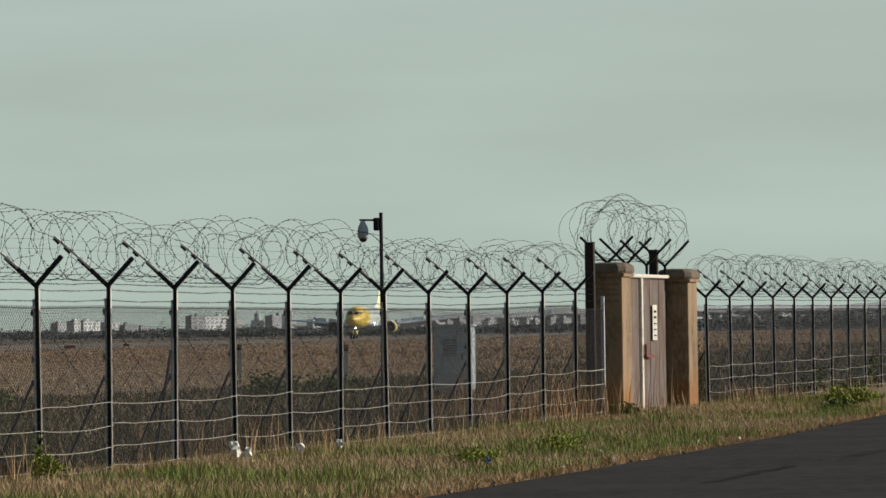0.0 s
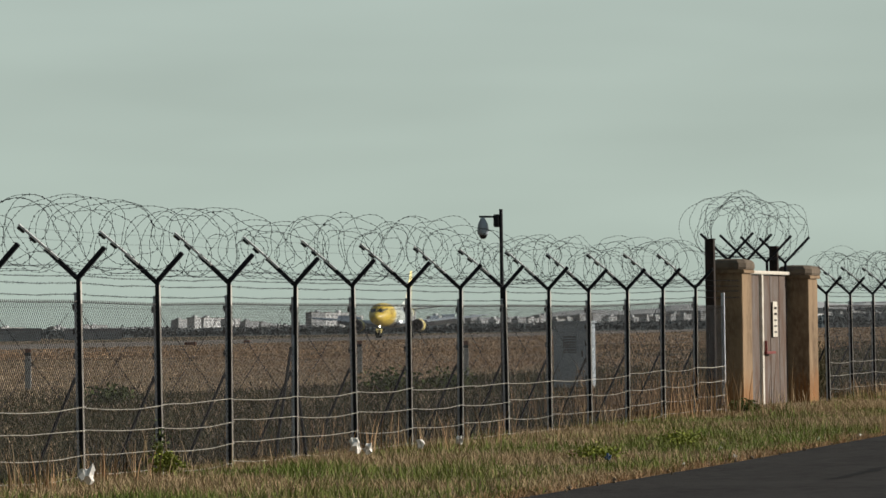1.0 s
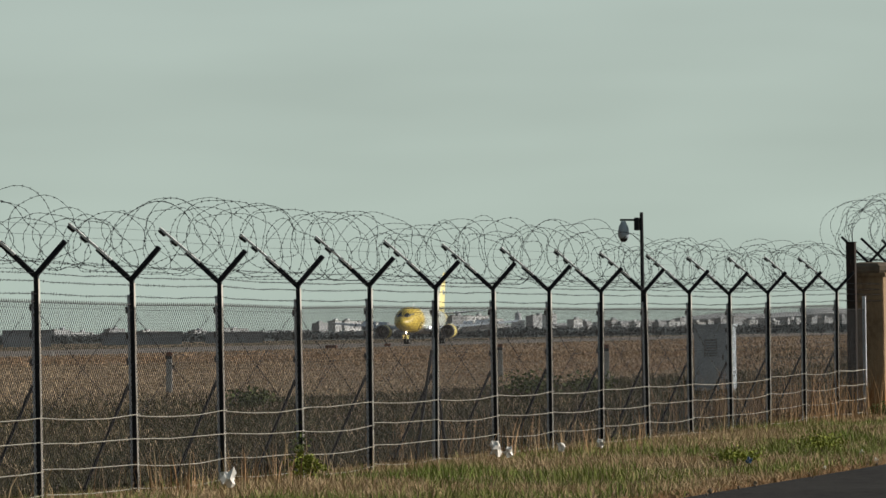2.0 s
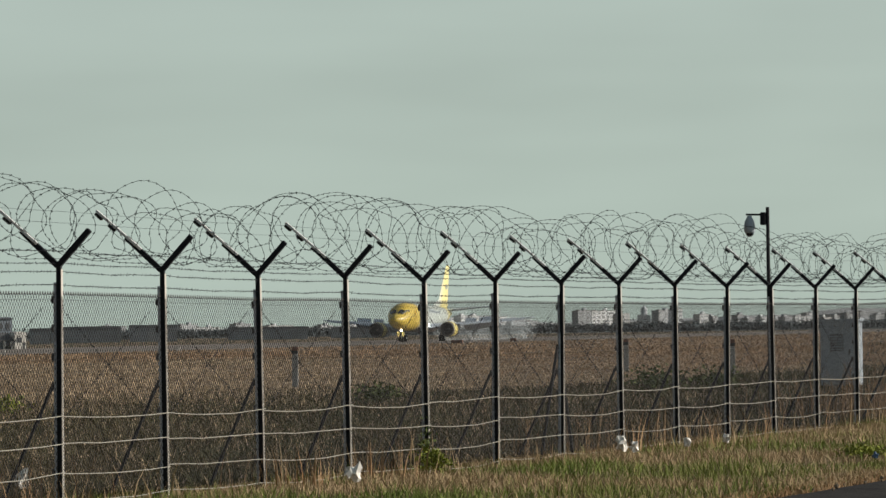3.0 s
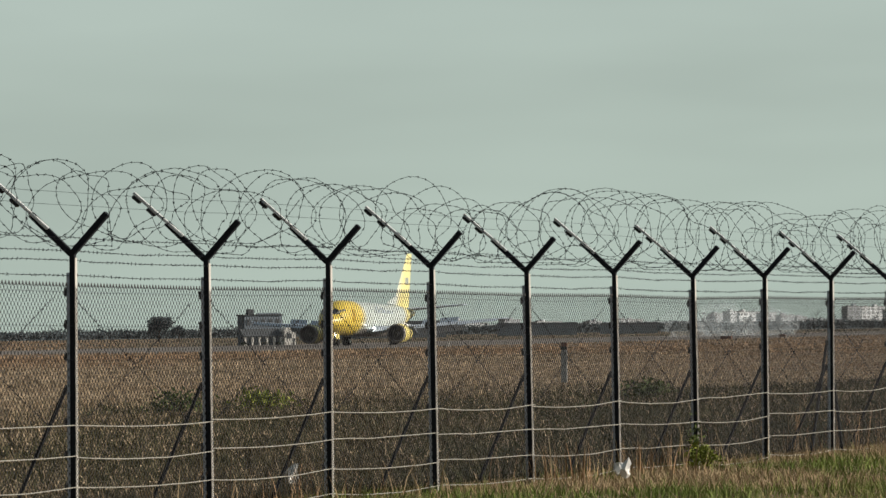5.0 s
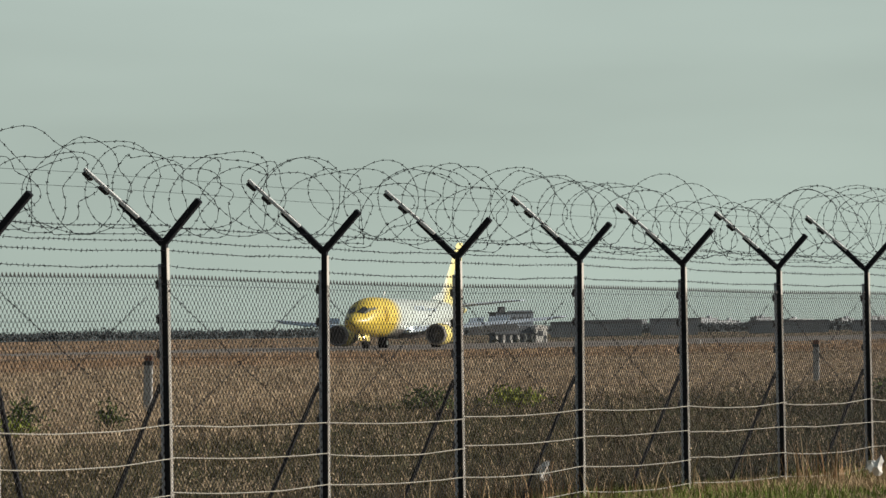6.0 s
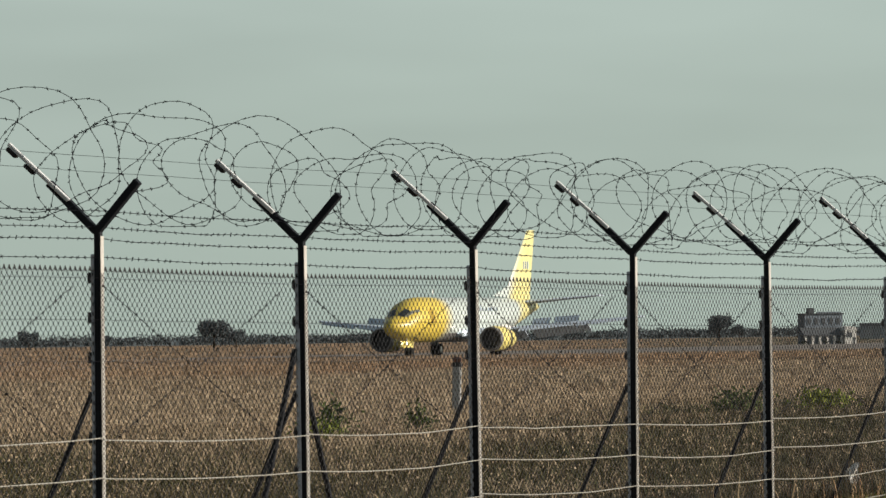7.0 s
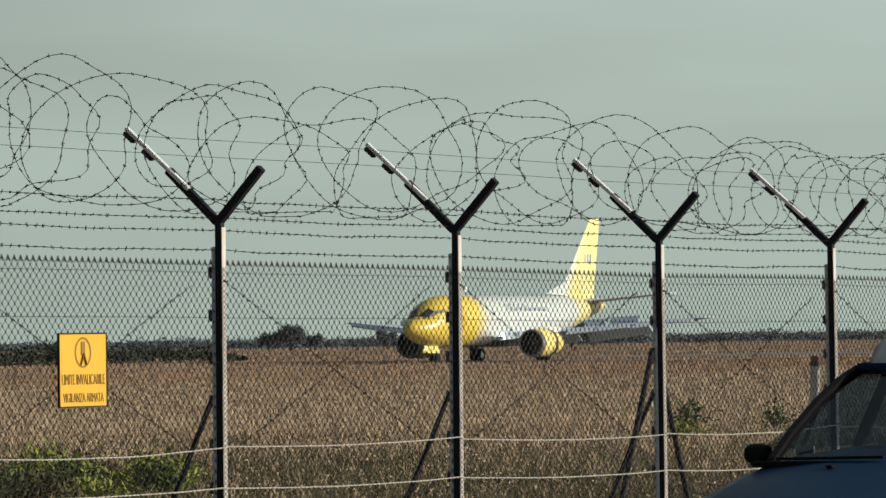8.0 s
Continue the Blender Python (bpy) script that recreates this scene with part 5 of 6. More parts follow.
    clump("weed_bush", 68.5, 13.2, 0.42, 900, 0.028, M_YLEAF, 6, "low green weeds on the verge", 0.35)
    clump("weed_bush", 62.0, 13.0, 0.42, 900, 0.028, M_YLEAF, 7, "low green weeds on the verge", 0.3)


def rag(name, x, y, size, seed, mat, label, z=0.0):
    """A crumpled piece of litter."""
    rnd = random.Random(seed)
    bm = bmesh.new()
    bmesh.ops.create_icosphere(bm, subdivisions=2, radius=1)
    for v in bm.verts:
        k = 0.6 + 0.7 * noise.noise(v.co * 1.9 + Vector((seed, 0, 0))) + rnd.uniform(-0.15, 0.15)
        v.co = Vector((v.co.x * k * size * 0.6, v.co.y * k * size * 0.5, max(-0.01, (v.co.z * k * 0.9 + 0.55) * size * 0.75)))
    ob = part(name, bm, mat, None)
    ob.matrix_basis = pose(x, y, z, 0, 0, rnd.uniform(0, 360))
    return tagged(ob, label, "litter")


def build_litter():
    for k, (x, y, s) in enumerate(((63.57, 16.4, 0.22), (63.25, 16.15, 0.14), (65.78, 16.1, 0.14), (67.54, 16.0, 0.13), (51.73, 16.2, 0.2), (50.3, 19.3, 0.2))):
        rag("plastic_bag", x, y, s, k + 1, M_BAG, "crumpled white plastic bag lying in dry grass", 0.1)
    for k, (x, y, s) in enumerate(((65.9, 12.2, 0.07), (70.5, 11.7, 0.07), (84.5, 12.0, 0.09), (59.0, 11.35, 0.05), (62.0, 11.3, 0.06), (73.5, 11.6, 0.05))):
        rag("paper_scrap", x, y, s, k + 20, M_BAG, "pale scrap of litter at the road edge", 0.03)
    rag("blue_scrap", 60.8, 12.6, 0.1, 40, M_BLUEBAG, "blue plastic scrap in the verge grass", 0.05)
    rnd = random.Random(5)
    for k in range(40):
        x = rnd.uniform(50, 84)
        rag("stone", x, np.interp(x, [40, 60, 78, 94], [10.9, 11.08, 11.47, 12.1]) + rnd.uniform(-0.15, 0.1), rnd.uniform(0.03, 0.06), 60 + k, M_CAP, "small stone at the road edge", 0.02)


# ---------------------------------------------------------------- distance


def at_bearing(deg, d):
    return d * math.cos(radians(deg)), d * math.sin(radians(deg))


def build_block(name, deg, d, w, h, mat, rows, cols, label, depth=9.0, category="building"):
    x, y = at_bearing(deg, d)
    e = empty(name, pose(x, y, 0, 0, 0, -36 + 9 * math.sin(deg * 37)), label, category)
    d2 = depth / 2
    part("wall", box(-w / 2, w / 2, -d2, d2, -1, h), mat, e)
    part("roof", box(-w / 2 - 0.3, w / 2 + 0.3, -d2 - 0.3, d2 + 0.3, h, h + 0.5), M_TOWNROOF, e)
    odd = math.sin(deg * 91.7)
    part("stair_tower", box(w * 0.2 * odd - 1.4, w * 0.2 * odd + 1.4, -d2 * 0.4, d2 * 0.4, h + 0.5, h + 1.6 + 0.9 * abs(odd)), mat, e)
    if w > 10:
        part("roof_hut", box(-w * 0.4, -w * 0.22, -d2 * 0.6, d2 * 0.2, h + 0.5, h + 1.3), M_TOWNROOF, e)
    me = None
    for r in range(rows):
        for c in range(cols):
            cw, rh = w / cols, (h - 1.5) / rows
            m = pose(-w / 2 + (c + 0.5) * cw, -d2 - 0.1, 1.2 + (r + 0.55) * rh)
            if me is None:
                o = part("window", box(-cw * 0.27, cw * 0.27, -0.06, 0.12, -rh * 0.27, rh * 0.27), M_PANE, e, m=m)
                me = o.data
            else:
                o = new("window", me)
                o.parent, o.matrix_basis = e, m
    return e


def build_distance():
    # town blocks: bearing, width and height
    d = 4300
    k = d / 9300
    rnd = random.Random(12)
    spec = [(16.35, 24, 22, 2), (16.2, 12, 25, 0), (16.02, 44, 25, 0), (15.8, 26, 22, 0), (15.6, 22, 15, 2), (15.45, 18, 12, 2), (14.88, 22, 31, 2), (14.68, 46, 32, 0), (14.45, 18, 24, 1), (14.0, 28, 30, 2), (13.86, 14, 32, 0),
            (17.3, 40, 12, 0), (17.7, 24, 9, 2), (19.2, 30, 14, 2), (19.0, 44, 9, 0), (18.6, 26, 14, 2), (18.2, 50, 10, 0), (20.0, 40, 13, 2), (20.6, 34, 9, 0)]
    for i in range(46):
        deg = 7.4 + i * 0.138 + rnd.uniform(-0.05, 0.05)
        spec.append((deg, rnd.uniform(9, 30), rnd.uniform(9, 22), rnd.choice((0, 1, 2, 2))))
    for deg, w, h, m in spec:
        hh = h * k * 0.85 + 2.0
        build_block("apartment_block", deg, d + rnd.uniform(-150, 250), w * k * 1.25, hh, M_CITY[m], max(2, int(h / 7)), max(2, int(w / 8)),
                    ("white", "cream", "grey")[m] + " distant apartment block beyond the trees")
    # church dome seen over the trees
    x, y = at_bearing(14.2, 4300)
    e = empty("domed_church", pose(x, y, 0, 0, 0, 14.2 - 90), "distant grey church with a small dome", "church")
    part("nave", box(-5.4, 5.4, 0, 14, -1, 10.5), M_CITY[2], e)
    part("drum", rod((0, 7, 10.5), (0, 7, 14.6), 2.8, seg=14), M_CITY[2], e)
    part("lantern", rod((0, 7, 17.2), (0, 7, 18.8), 0.7, 0.4, seg=8), M_CITY[2], e)
    bm = bmesh.new()
    bmesh.ops.create_uvsphere(bm, u_segments=14, v_segments=8, radius=2.8, matrix=Matrix.Translation((0, 7, 14.6)))
    part("dome", bm, M_CITY[2], e)
    # low airfield buildings across the runway
    x, y = at_bearing(21.22, 617)
    e = empty("airfield_house", pose(x, y, 0, 0, 0, -50), "grey two-storey airfield house with a dark verandah roof and white annex", "house")
    part("upper_storey", box(-2.5, 2.2, 1.6, 4.2, -0.1, 3.5, 0.03), M_HOUSEGREY, e)
    part("roof", box(-2.65, 2.35, 1.45, 4.35, 3.5, 3.62, 0.02), M_ROOF, e)
    part("chimney", box(-1.75, -1.0, 2.5, 3.3, 3.62, 4.25, 0.03), M_ROOF, e)
    part("parapet_rail", box(-0.9, 2.1, 1.7, 1.78, 3.62, 3.78, 0.01), M_HOUSEGREY, e)
    part("ground_storey", box(-2.9, 1.6, 0.6, 1.58, -0.1, 1.3, 0.02), M_HOUSEGREY, e)
    rings = [[(px, -0.3, 0.95), (px, -0.3, 1.08), (px, 1.6, 1.95), (px, 1.6, 1.7)] for px in (-3.2, 1.65)]
    part("verandah_roof", ring_loft(bmesh.new(), rings), M_ROOF, e, "dark sloping verandah roof")
    for px in (-3.0, -2.1, -1.2, -0.3, 0.6, 1.45):
        part("column", box(px - 0.13, px + 0.13, -0.2, 0.05, -0.1, 0.98, 0.02), M_HOUSE, e, "white verandah column")
    annex = part("annex", box(1.7, 3.1, -0.6, 1.4, -0.1, 1.55, 0.03), M_HOUSE, e, "white annex")
    rings = [[(1.6, py, 1.55), (3.2, py, 1.55), (3.0, py, 1.95), (2.4, py, 2.05), (1.8, py, 1.95)] for py in (-0.65, 1.45)]
    part("gable", ring_loft(bmesh.new(), rings), M_HOUSE, annex)
    part("window", box(2.0, 2.6, -0.64, -0.58, 0.75, 1.35), M_ROOF, annex, "dark window")
    part("doorway", box(2.75, 2.95, -0.64, -0.58, 0.0, 0.8), M_ROOF, annex, "dark doorway")
    for px in (-2.2, -1.3, -0.4, 0.5, 1.4):
        part("window", box(px, px + 0.45, 1.55, 1.62, 2.35, 3.05), M_ROOF, e, "dark shuttered window")
    for px, w in ((-3.6, 0.9), (-0.9, 1.2), (0.7, 0.8)):
        v, f = leaves((px, -1.2, 0.25), w * 0.6, 160, 0.09, np.random.default_rng(int(px * 10) + 90), 0.5)
        v[:, 2] = np.maximum(v[:, 2], -0.02)
        link_mesh("hedge", arrays_mesh("hedge", v, f), M_SCRUB, e, "dark clipped hedge")
    # long low sheds
    for deg, d2, w, h in ((20.28, 980, 13, 3.9), (19.55, 990, 9, 4.1), (20.78, 900, 3.5, 3.5), (18.3, 1050, 16, 3.3), (17.3, 1100, 12, 3.0)):
        x, y = at_bearing(deg, d2)
        s = empty("low_shed", pose(x, y, 0, 0, 0, deg - 90), "long low grey shed at the edge of the airfield", "shed")
        h = h * 0.78
        part("wall", box(-w / 2, w / 2, 0, 6, -0.1, h * 0.8, 0.02), M_SHED, s)
        part("roof", box(-w / 2 - 0.1, w / 2 + 0.1, -0.1, 6.1, h * 0.8, h, 0.04), M_SHEDROOF, s)
        part("door", box(-1.0, 0.4, -0.05, 0.02, 0, h * 0.6, 0.02), M_PANE, s)


def build_ridge():
    """A low rise of land behind the town, with an uneven crest; its colour carries the haze."""
    bm = bmesh.new()
    rows = []
    for i in range(241):
        deg = 3 + i * 0.16
        x, y = at_bearing(deg, 4700)
        x2, y2 = at_bearing(deg, 4860)
        fade = float(np.interp(deg, [3, 9.7, 11.5, 12.5, 13.5, 16, 24, 41], [22, 21, 18, 13, 9, 6.5, 3, 2.6]))
        h = fade * (0.9 + 0.25 * noise.noise((deg * 1.7, 0, 3)) + 0.12 * noise.noise((deg * 9, 0, 5)))
        rows.append((bm.verts.new((x, y, -1)), bm.verts.new((x, y, h * 0.7)), bm.verts.new((x2, y2, h)), bm.verts.new((x2, y2, -1))))
    for a, b in zip(rows, rows[1:]):
        for k in range(3):
            bm.faces.new((a[k], b[k], b[k + 1], a[k + 1]))
    tagged(part("backdrop_ridge", bm, M_RIDGE), "low rise of land on the horizon, grey-blue with painted haze", "backdrop", kind="structure")


def build_scrub():
    """A dark strip of scrub across the field, with a pale kerb line in front of it."""
    rng = np.random.default_rng(23)
    V, F, at = [], [], 0
    for deg in np.arange(31.5, 38, 0.05):
        d = np.interp(deg, [31.5, 38], [440, 335]) + rng.uniform(0, 70)
        x, y = at_bearing(deg, d)
        h = (1.5 + 0.6 * noise.noise((deg * 3, 0, 1)) + rng.uniform(-0.3, 0.3)) * min(1.0, 0.35 + (deg - 31.5) * 1.2)
        v, f = leaves((x, y, h * 0.45), h * 0.9, 90, 0.22, rng, 0.6)
        v[:, 2] = np.maximum(v[:, 2], -0.05)
        V.append(v)
        F.append(f + at)
        at += len(v)
    ob = link_mesh("scrub_strip", arrays_mesh("scrub_strip", np.concatenate(V), np.concatenate(F)), M_SCRUB)
    tagged(ob, "dark green scrub strip across the far field", "scrub", kind="stuff")


def build_treeline():
    """A ragged belt of far trees along the edge of the airfield."""
    rng = np.random.default_rng(17)
    V, F, at = [], [], 0
    for layer, (dist, hmin, hmax, step) in enumerate(((1350, 1.4, 3.0, 0.055), (1700, 2.6, 5.2, 0.06))):
        for deg in np.arange(3, 42, step):
            d = dist + rng.uniform(-60, 60)
            n = 0.5 + 0.5 * noise.noise((deg * 1.1, layer * 7.0, 2.0)) + rng.uniform(-0.2, 0.2)
            h = (hmin + (hmax - hmin) * max(0.0, min(1.0, n))) * np.interp(deg, [9.2, 10.2], [1.7, 1.0])
            x, y = at_bearing(deg, d)
            v, f = leaves((x, y, h * 0.45), h * 0.7, 60, 0.5, rng, 0.6)
            v[:, 2] = np.maximum(v[:, 2], -0.1)
            V.append(v)
            F.append(f + at)
            at += len(v)
    # the dense inner mass of the belt
    for dist, h0 in ((1400, 1.7), (1750, 2.6)):
        degs = np.arange(3, 42, 0.012)
        h = np.array([np.interp(q, [9.2, 10.2], [1.9, 1.0]) * h0 * (0.85 + 0.3 * noise.noise((q * 2.3, dist, 0)) + 0.3 * noise.noise((q * 17, dist, 1)) + 0.25 * noise.noise((q * 60, dist, 2))) for q in degs])
        a = np.radians(degs)
        c = np.stack([np.cos(a), np.sin(a)], 1)
        n = len(degs)
        v = np.concatenate([np.concatenate([c * q, z[:, None]], 1) for q, z in ((dist - 6, np.full(n, -0.1)), (dist - 3, h * 0.7), (dist, h), (dist + 8, h * 0.6))])
        i = np.arange(n - 1)
        for k in range(3):
            F.append(np.stack([i + k * n, i + 1 + k * n, i + 1 + (k + 1) * n, i + (k + 1) * n], 1) + at)
        V.append(v)
        at += len(v)
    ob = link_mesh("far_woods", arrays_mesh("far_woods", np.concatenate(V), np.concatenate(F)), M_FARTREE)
    tagged(ob, "dark ragged belt of distant trees", "woods", kind="stuff")


def build_tree(deg, d, h, seed, label, lobes=5):
    x, y = at_bearing(deg, d)
    e = empty("hazed_far_tree", pose(x, y, 0), label, "tree")
    rnd = random.Random(seed)
    bm = rod((0, 0, -0.1), (0.1, 0, h * 0.5), h * 0.045, h * 0.025, 7)
    rng = np.random.default_rng(seed)
    V, F, at = [], [], 0
    for k in range(lobes):
        a = k * 6.28 / lobes + rnd.uniform(-0.4, 0.4)
        q = (h * 0.3 * math.cos(a), h * 0.3 * math.sin(a), h * rnd.uniform(0.45, 0.75))
        rod((0.05, 0, h * 0.3), q, h * 0.02, h * 0.008, 5, bm)
        v, f = leaves(q, h * 0.31, 620, h * 0.055, rng, 0.95)
        V.append(v)
        F.append(f + at)
        at += len(v)
    part("trunk", bm, M_BARK, e)
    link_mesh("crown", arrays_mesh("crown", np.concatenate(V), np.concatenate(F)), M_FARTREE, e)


def build_trees():
    for k, (deg, h) in enumerate(((27.92, 4.7), (27.68, 3.0), (30.98, 4.3), (31.22, 3.0), (30.72, 2.6), (29.93, 3.0), (22.42, 3.9), (22.2, 2.4))):
        build_tree(deg, 960, h * 1.2, 100 + k, "dark rounded tree standing beyond the airfield")


def build_car():
    """Dark blue people carrier; x forward, y to its left, origin on the road under its middle."""
    e = empty("car", pose(22, 9, 0.02, 0, 0, 180), "dark blue people carrier driving along the road", "car")
    W2 = 0.87
    # the curved edge of the windscreen: forward, half width, height
    SCREEN = [(0.86, 0.80, 0.96), (0.66, 0.765, 1.12), (0.42, 0.72, 1.28), (0.22, 0.675, 1.39), (0.08, 0.64, 1.448), (0.0, 0.615, 1.468)]
    # body sections along x: half width, lower edge, shoulder height
    st = [(2.12, 0.62, 0.42, 0.62), (2.05, 0.80, 0.28, 0.74), (1.85, 0.88, 0.24, 0.79), (1.45, 0.91, 0.22, 0.885), (1.0, 0.915, 0.22, 0.975), (0.6, 0.89, 0.22, 1.02), (0.0, W2, 0.22, 1.05),
          (-1.0, W2, 0.22, 1.06), (-1.7, 0.86, 0.24, 1.06), (-2.0, 0.83, 0.28, 1.04), (-2.12, 0.76, 0.4, 0.95)]
    rings = []
    for x, w, z0, z1 in st:
        crown = 0.035 if x > 0.5 else 0.0
        rings.append([(x, -w * 0.92, z0), (x, -w, z0 + 0.12), (x, -w, z1 - 0.16), (x, -w * 0.95, z1 - 0.05), (x, -w * 0.8, z1), (x, -w * 0.4, z1 + crown), (x, 0, z1 + crown * 1.3), (x, w * 0.4, z1 + crown),
                      (x, w * 0.8, z1), (x, w * 0.95, z1 - 0.05), (x, w, z1 - 0.16), (x, w, z0 + 0.12), (x, w * 0.92, z0)])
    body = part("body", ring_loft(bmesh.new(), rings), M_CARPAINT, e, smooth=True)
    # cabin: pillars and roof as bars and a shell
    cab = [(0.98, 0.80, 1.04), (0.02, 0.63, 1.475), (-0.16, 0.64, 1.62), (-0.45, 0.64, 1.71), (-0.9, 0.62, 1.75), (-1.75, 0.60, 1.64), (-2.02, 0.72, 1.05)]
    rings = []
    for x, w, z in cab[1:6]:
        rings.append([(x, -w, z - 0.05), (x, -w * 0.9, z), (x, -w * 0.45, z + 0.03), (x, 0, z + 0.038), (x, w * 0.45, z + 0.03), (x, w * 0.9, z), (x, w, z - 0.05), (x, 0, z - 0.04)])
    # roof of the blue car coloured white to paint in the reflected sky
    part("roof", ring_loft(bmesh.new(), rings), M_WHITE, body, "car roof painted pale with its sky reflection", smooth=True)
    for s in (1, -1):
        bm = bmesh.new()
        ring_loft(bm, [[(x + 0.02, s * (w + 0.025), z + 0.0), (x + 0.035, s * w, z + 0.025), (x + 0.03, s * (w - 0.03), z + 0.02), (x - 0.02, s * (w - 0.02), z - 0.02), (x - 0.04, s * (w + 0.03), z - 0.03)] for x, w, z in SCREEN])
        part("a_pillar", bm, M_CARBLACK, body)
        part("b_pillar", beam((-0.35, s * 0.84, 1.04), (-0.4, s * 0.615, 1.55), 0.10, 0.05, 0.01), M_CARBLACK, body)
        part("c_pillar", beam((-1.3, s * 0.84, 1.04), (-1.25, s * 0.615, 1.55), 0.12, 0.05, 0.01), M_CARBLACK, body)
        part("d_pillar", beam((-2.0, s * 0.76, 1.04), (-1.75, s * 0.6, 1.51), 0.16, 0.07, 0.01), M_CARPAINT, body)
        part("roof_rail", beam((-0.2, s * 0.57, 1.64), (-1.6, s * 0.57, 1.62), 0.03, 0.03, 0.008), M_CHROME, body, "pale roof rail")
        for x0, x1, x2, x3 in ((0.86, -0.32, 0.03, -0.38), (-0.4, -1.26, -0.44, -1.22), (-1.34, -1.95, -1.3, -1.72)):
            bm = bmesh.new()
            bm.faces.new([bm.verts.new(v) for v in ((x0, s * 0.835, 1.05), (x1, s * 0.835, 1.05), (x3, s * 0.61, 1.53), (x2, s * 0.61, 1.49))])
            o = part("side_window", bm, M_GLASS, body, "tinted glass")
            o.visible_shadow = False
        bm = bmesh.new()
        bmesh.ops.create_icosphere(bm, subdivisions=3, radius=1)
        for v in bm.verts:
            v.co = Vector((0.70 + 0.06 * v.co.x, s * 0.925 + 0.075 * math.copysign(abs(v.co.y) ** 0.7, v.co.y), 1.03 + 0.052 * math.copysign(abs(v.co.z) ** 0.7, v.co.z)))
        mirror = part("mirror", bm, M_CARBLACK, e, "black door mirror")
        part("mirror_foot", beam((0.70, s * 0.82, 0.99), (0.70, s * 0.9, 1.01), 0.04, 0.03), M_CARBLACK, mirror)
        part("headlight", box(1.74, 2.04, s * 0.64 - 0.13, s * 0.64 + 0.13, 0.62, 0.82, 0.05), M_CHROME, body, "clear headlight")
        part("seat", box(-0.35, 0.2, s * 0.36 - 0.24, s * 0.36 + 0.24, 0.4, 0.6, 0.06, box(-0.42, -0.22, s * 0.36 - 0.24, s * 0.36 + 0.24, 0.55, 1.2, 0.06, box(-0.40, -0.28, s * 0.36 - 0.13, s * 0.36 + 0.13, 1.22, 1.4, 0.05))), M_SEAT, e, "dark cloth seat")
        for x in (1.3, -1.3):
            w = part("wheel", rod((x, s * 0.78, 0.31), (x, s * 0.90, 0.31), 0.31, seg=28), M_TYRE, e, "black tyre")
            part("rim", rod((x, s * 0.88, 0.31), (x, s * 0.912, 0.31), 0.2, seg=20), M_CHROME, w)
    bm = bmesh.new()
    grid = [[bm.verts.new((x + 0.13 * (1 - k * k), k * w, z)) for k in (-1, -0.75, -0.5, -0.25, 0, 0.25, 0.5, 0.75, 1)] for x, w, z in SCREEN]
    for a, b in zip(grid, grid[1:]):
        for k in range(8):
            bm.faces.new((a[k], a[k + 1], b[k + 1], b[k]))
    o = part("windscreen", bm, M_GLASS, body, "tinted windscreen", smooth=True)
    o.visible_shadow = False
    bm = bmesh.new()
    bm.faces.new([bm.verts.new(v) for v in ((-2.0, -0.7, 1.06), (-2.0, 0.7, 1.06), (-1.76, 0.56, 1.5), (-1.76, -0.56, 1.5))])
    o = part("rear_window", bm, M_GLASS, body)
    o.visible_shadow = False
    # small flat patch added in place of a faint reflection in the windscreen
    part("screen_reflection", box(0.80, 0.806, -0.66, -0.56, 1.03, 1.07), M_CABDARK, body, "small patch painted as a faint windscreen reflection")
    part("roof_header", beam((0.08, -0.62, 1.468), (0.08, 0.62, 1.468), 0.16, 0.035, 0.01), M_CARPAINT, body, "dark blue roof edge")
    part("cowl", beam((1.04, -0.8, 0.985), (1.04, 0.8, 0.985), 0.06, 0.03, 0.01), M_CARBLACK, body)
    part("dashboard", box(0.5, 0.9, -0.74, 0.74, 0.8, 0.99, 0.04), M_CARBLACK, e)
    part("rear_seat", box(-1.35, -1.15, -0.65, 0.65, 0.5, 1.2, 0.06), M_SEAT, e, "dark cloth seat")
    part("wiper", beam((1.08, 0.55, 1.02), (1.0, -0.15, 1.01), 0.015, 0.015), M_CARBLACK, body)
    part("wiper", beam((1.08, -0.05, 1.02), (1.0, -0.68, 1.01), 0.015, 0.015), M_CARBLACK, body)
    part("grille", box(2.06, 2.14, -0.4, 0.4, 0.55, 0.7, 0.02), M_CARBLACK, body)
    part("number_plate", box(2.12, 2.145, -0.26, 0.26, 0.4, 0.51, 0.004), M_WHITE, body, "plain white plate")
    part("washer_jet", box(1.2, 1.24, -0.3, -0.26, 0.97, 0.985, 0.005), M_CARBLACK, body)
    return e


def build_smoke():
    """Tyre smoke left hanging over the touchdown point: ragged thin puffs."""
    out = []
    rng = np.random.default_rng(41)
    for k in range(7):
        bm = bmesh.new()
        bmesh.ops.create_icosphere(bm, subdivisions=4, radius=1.0)
        size = Vector((rng.uniform(3.0, 5.0), rng.uniform(2.0, 3.0), rng.uniform(1.5, 3.2)))
        for v in bm.verts:
            v.co = v.co * (1 + 0.55 * noise.noise(v.co * 1.6 + Vector((k * 3.0, 0, 0))) + 0.2 * noise.noise(v.co * 4.5 + Vector((0, k * 3.0, 0))))
            v.co = Vector((v.co.x * size.x, v.co.y * size.y, v.co.z * size.z + size.z * 0.4))
        ob = part("smoke_puff", bm, M_SMOKE, None, smooth=True)
        ob.visible_shadow = False
        tagged(ob, "thin white tyre smoke drifting over the runway", "smoke", "tyre smoke puffs")
        out.append(ob)
    return out


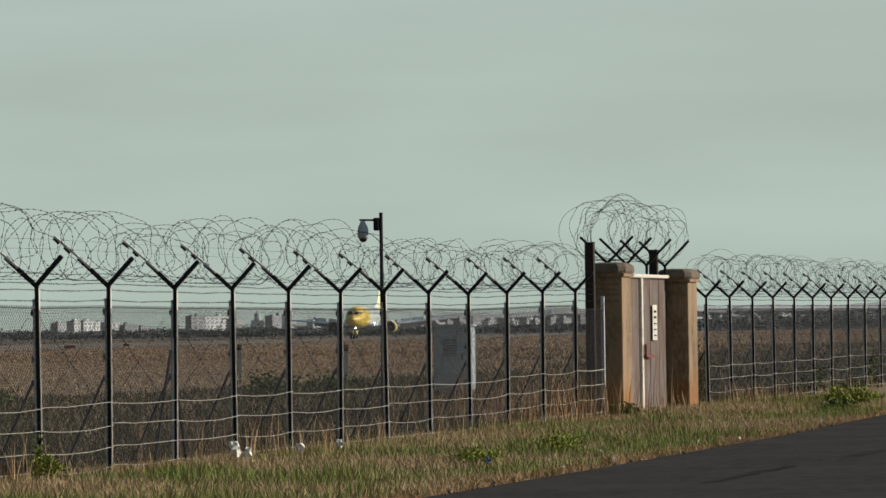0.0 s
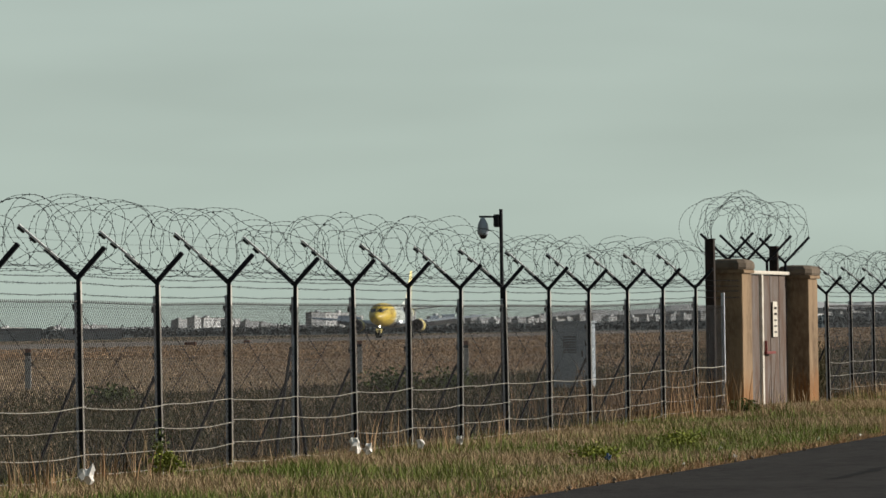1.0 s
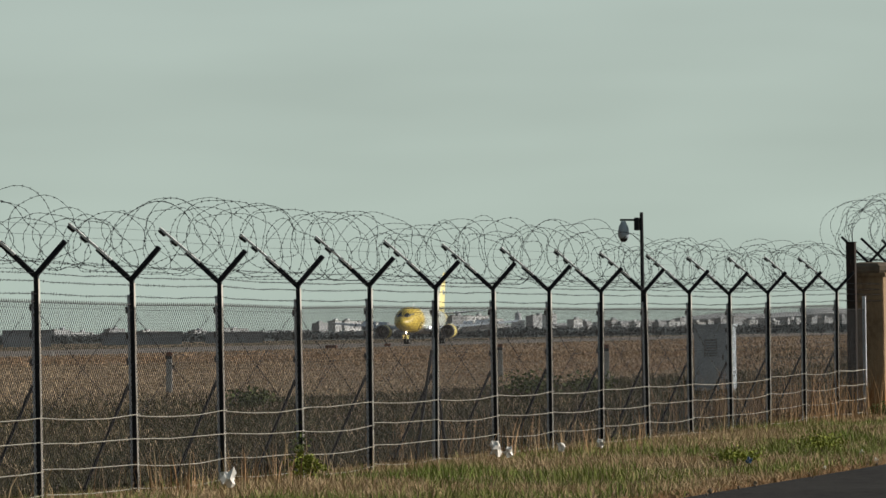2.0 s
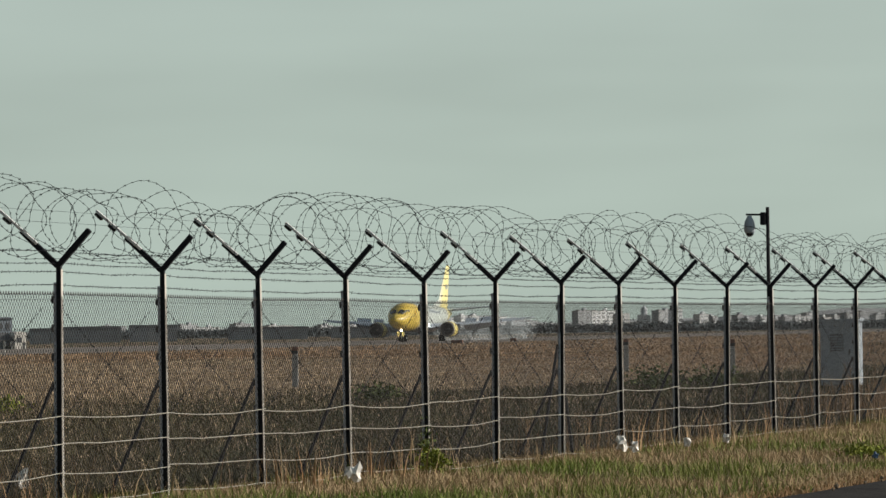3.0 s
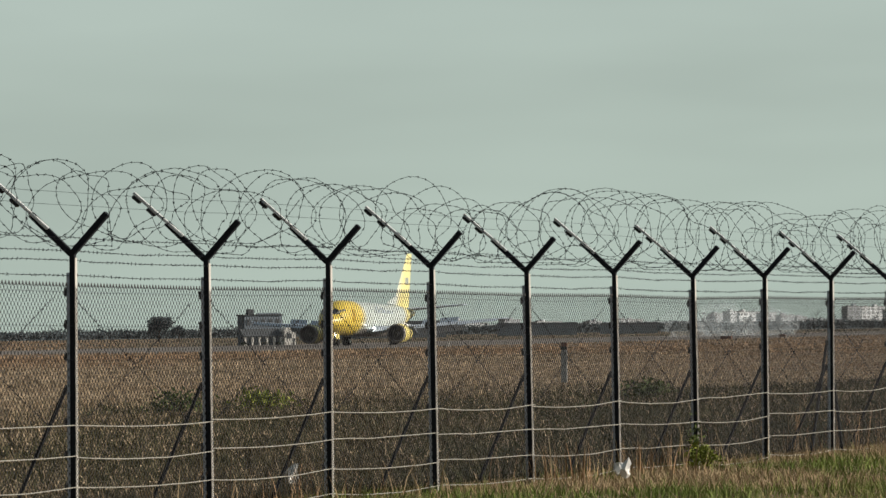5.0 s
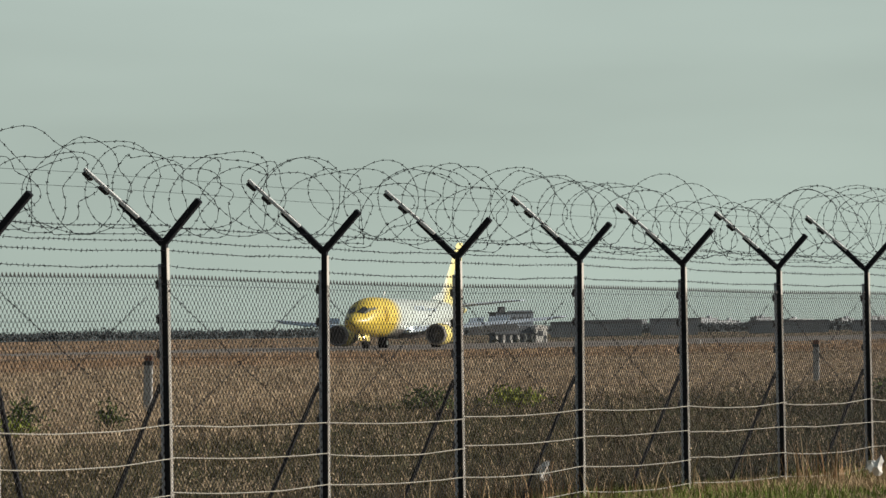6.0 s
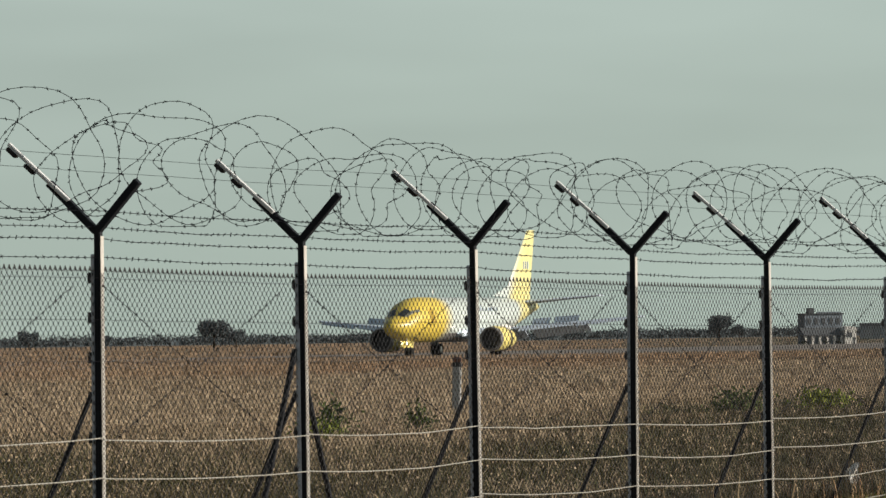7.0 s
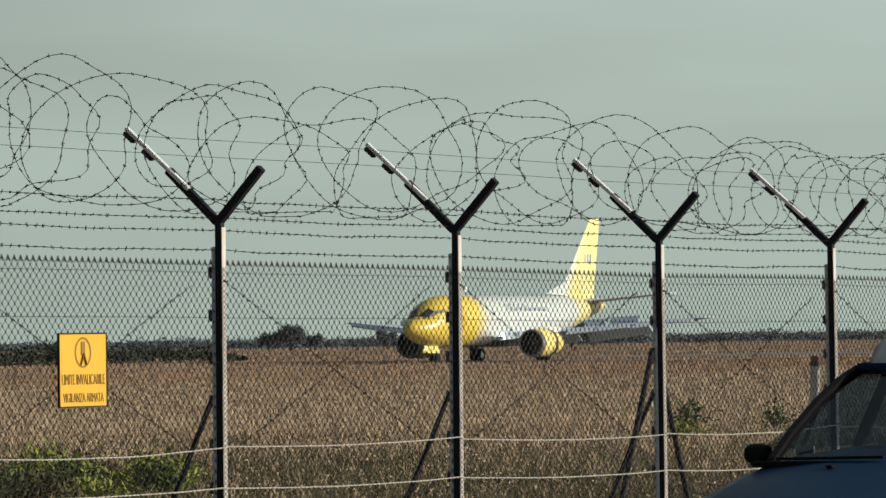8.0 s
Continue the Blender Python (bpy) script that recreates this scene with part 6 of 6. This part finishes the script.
# ---------------------------------------------------------------- build
build_ground()
build_distance()
build_ridge()
build_treeline()
build_scrub()
build_trees()
airliner = build_plane()
build_gate()
build_camera_pole()
build_cabinet()
build_markers()
build_runway_furniture()
build_sign()
build_litter()
people_carrier = build_car()
puffs = build_smoke()
build_vegetation()
build_patches()
build_fence()

RUN = [(0, 856.9, 199.9, 0.88), (1.5, 759.0, 200.1, 0.74), (2.2, 712.5, 200.2, 0.58), (3.0, 659.2, 199.6, 0.42), (3.5, 625.9, 199.2, 0.33), (4.2, 575.0, 196.2, 0.21), (5.5, 478.5, 190.1, 0.012),
       (6.5, 412.7, 186.0, 0.012), (7, 380.7, 184.0, 0.012), (7.5, 350.4, 182.2, 0.012), (8, 319.8, 180.3, 0.012)]


def motions():
    h = math.radians(RW_HEAD)
    rows = [(t, pose(x, y, z, 0, -float(np.interp(t, [0, 3.5, 5.5, 6.5, 7.0], [1.2, 1.4, 1.4, 0.3, 0.0])), RW_HEAD)) for t, x, y, z in RUN]
    walk(airliner, rows)
    # the legs hang out before touchdown and are pressed in as the weight comes onto them
    for ob, shift in ((gear_main[1], 0.2), (gear_main[-1], 0.2), (gear_nose[0], 0.0)):
        walk(ob, [(0, pose(0, 0, -0.68 + shift)), (1.7, pose(0, 0, -0.62 + shift)), (3.0, pose(0, 0, -0.4 + shift)), (4.2, pose(0, 0, -0.2 + shift)), (5.5, pose(0, 0, shift * 1.4)), (6.5, pose(0, 0, shift * 0.3)), (7, pose(0, 0, 0)), (8, pose(0, 0, 0))])
    # the car comes down the road at about 60 km/h
    walk(people_carrier, [(0, pose(25.1 + 16.3 * 8, 12.0, 0.02, 0, 0, 180)), (7, pose(25.1 + 16.3, 10.93, 0.02, 0, 0, 180)), (8, pose(25.1, 10.93, 0.02, 0, 0, 180.5))])
    # smoke rises where the wheels touch and thins out sideways
    rnd = random.Random(9)
    for k, ob in enumerate(puffs):
        s = -390 + k * 7.5
        x, y = 341.8 + math.cos(h) * s, 181.6 + math.sin(h) * s + rnd.uniform(-3, 3)
        t0 = 1.9 + 0.2 * k
        a = rnd.uniform(0, 90)
        walk(ob, [(0, pose(x, y, -6, 0, 0, a)), (t0, pose(x, y, -6, 0, 0, a)), (t0 + 0.5, pose(x + 1, y + 0.5, 0.3, 0, 0, a + 8)), (5.5, pose(x + 7, y + 3, 0.9, 0, 0, a + 25)), (8, pose(x + 12, y + 5, 1.3, 0, 0, a + 35))])


motions()
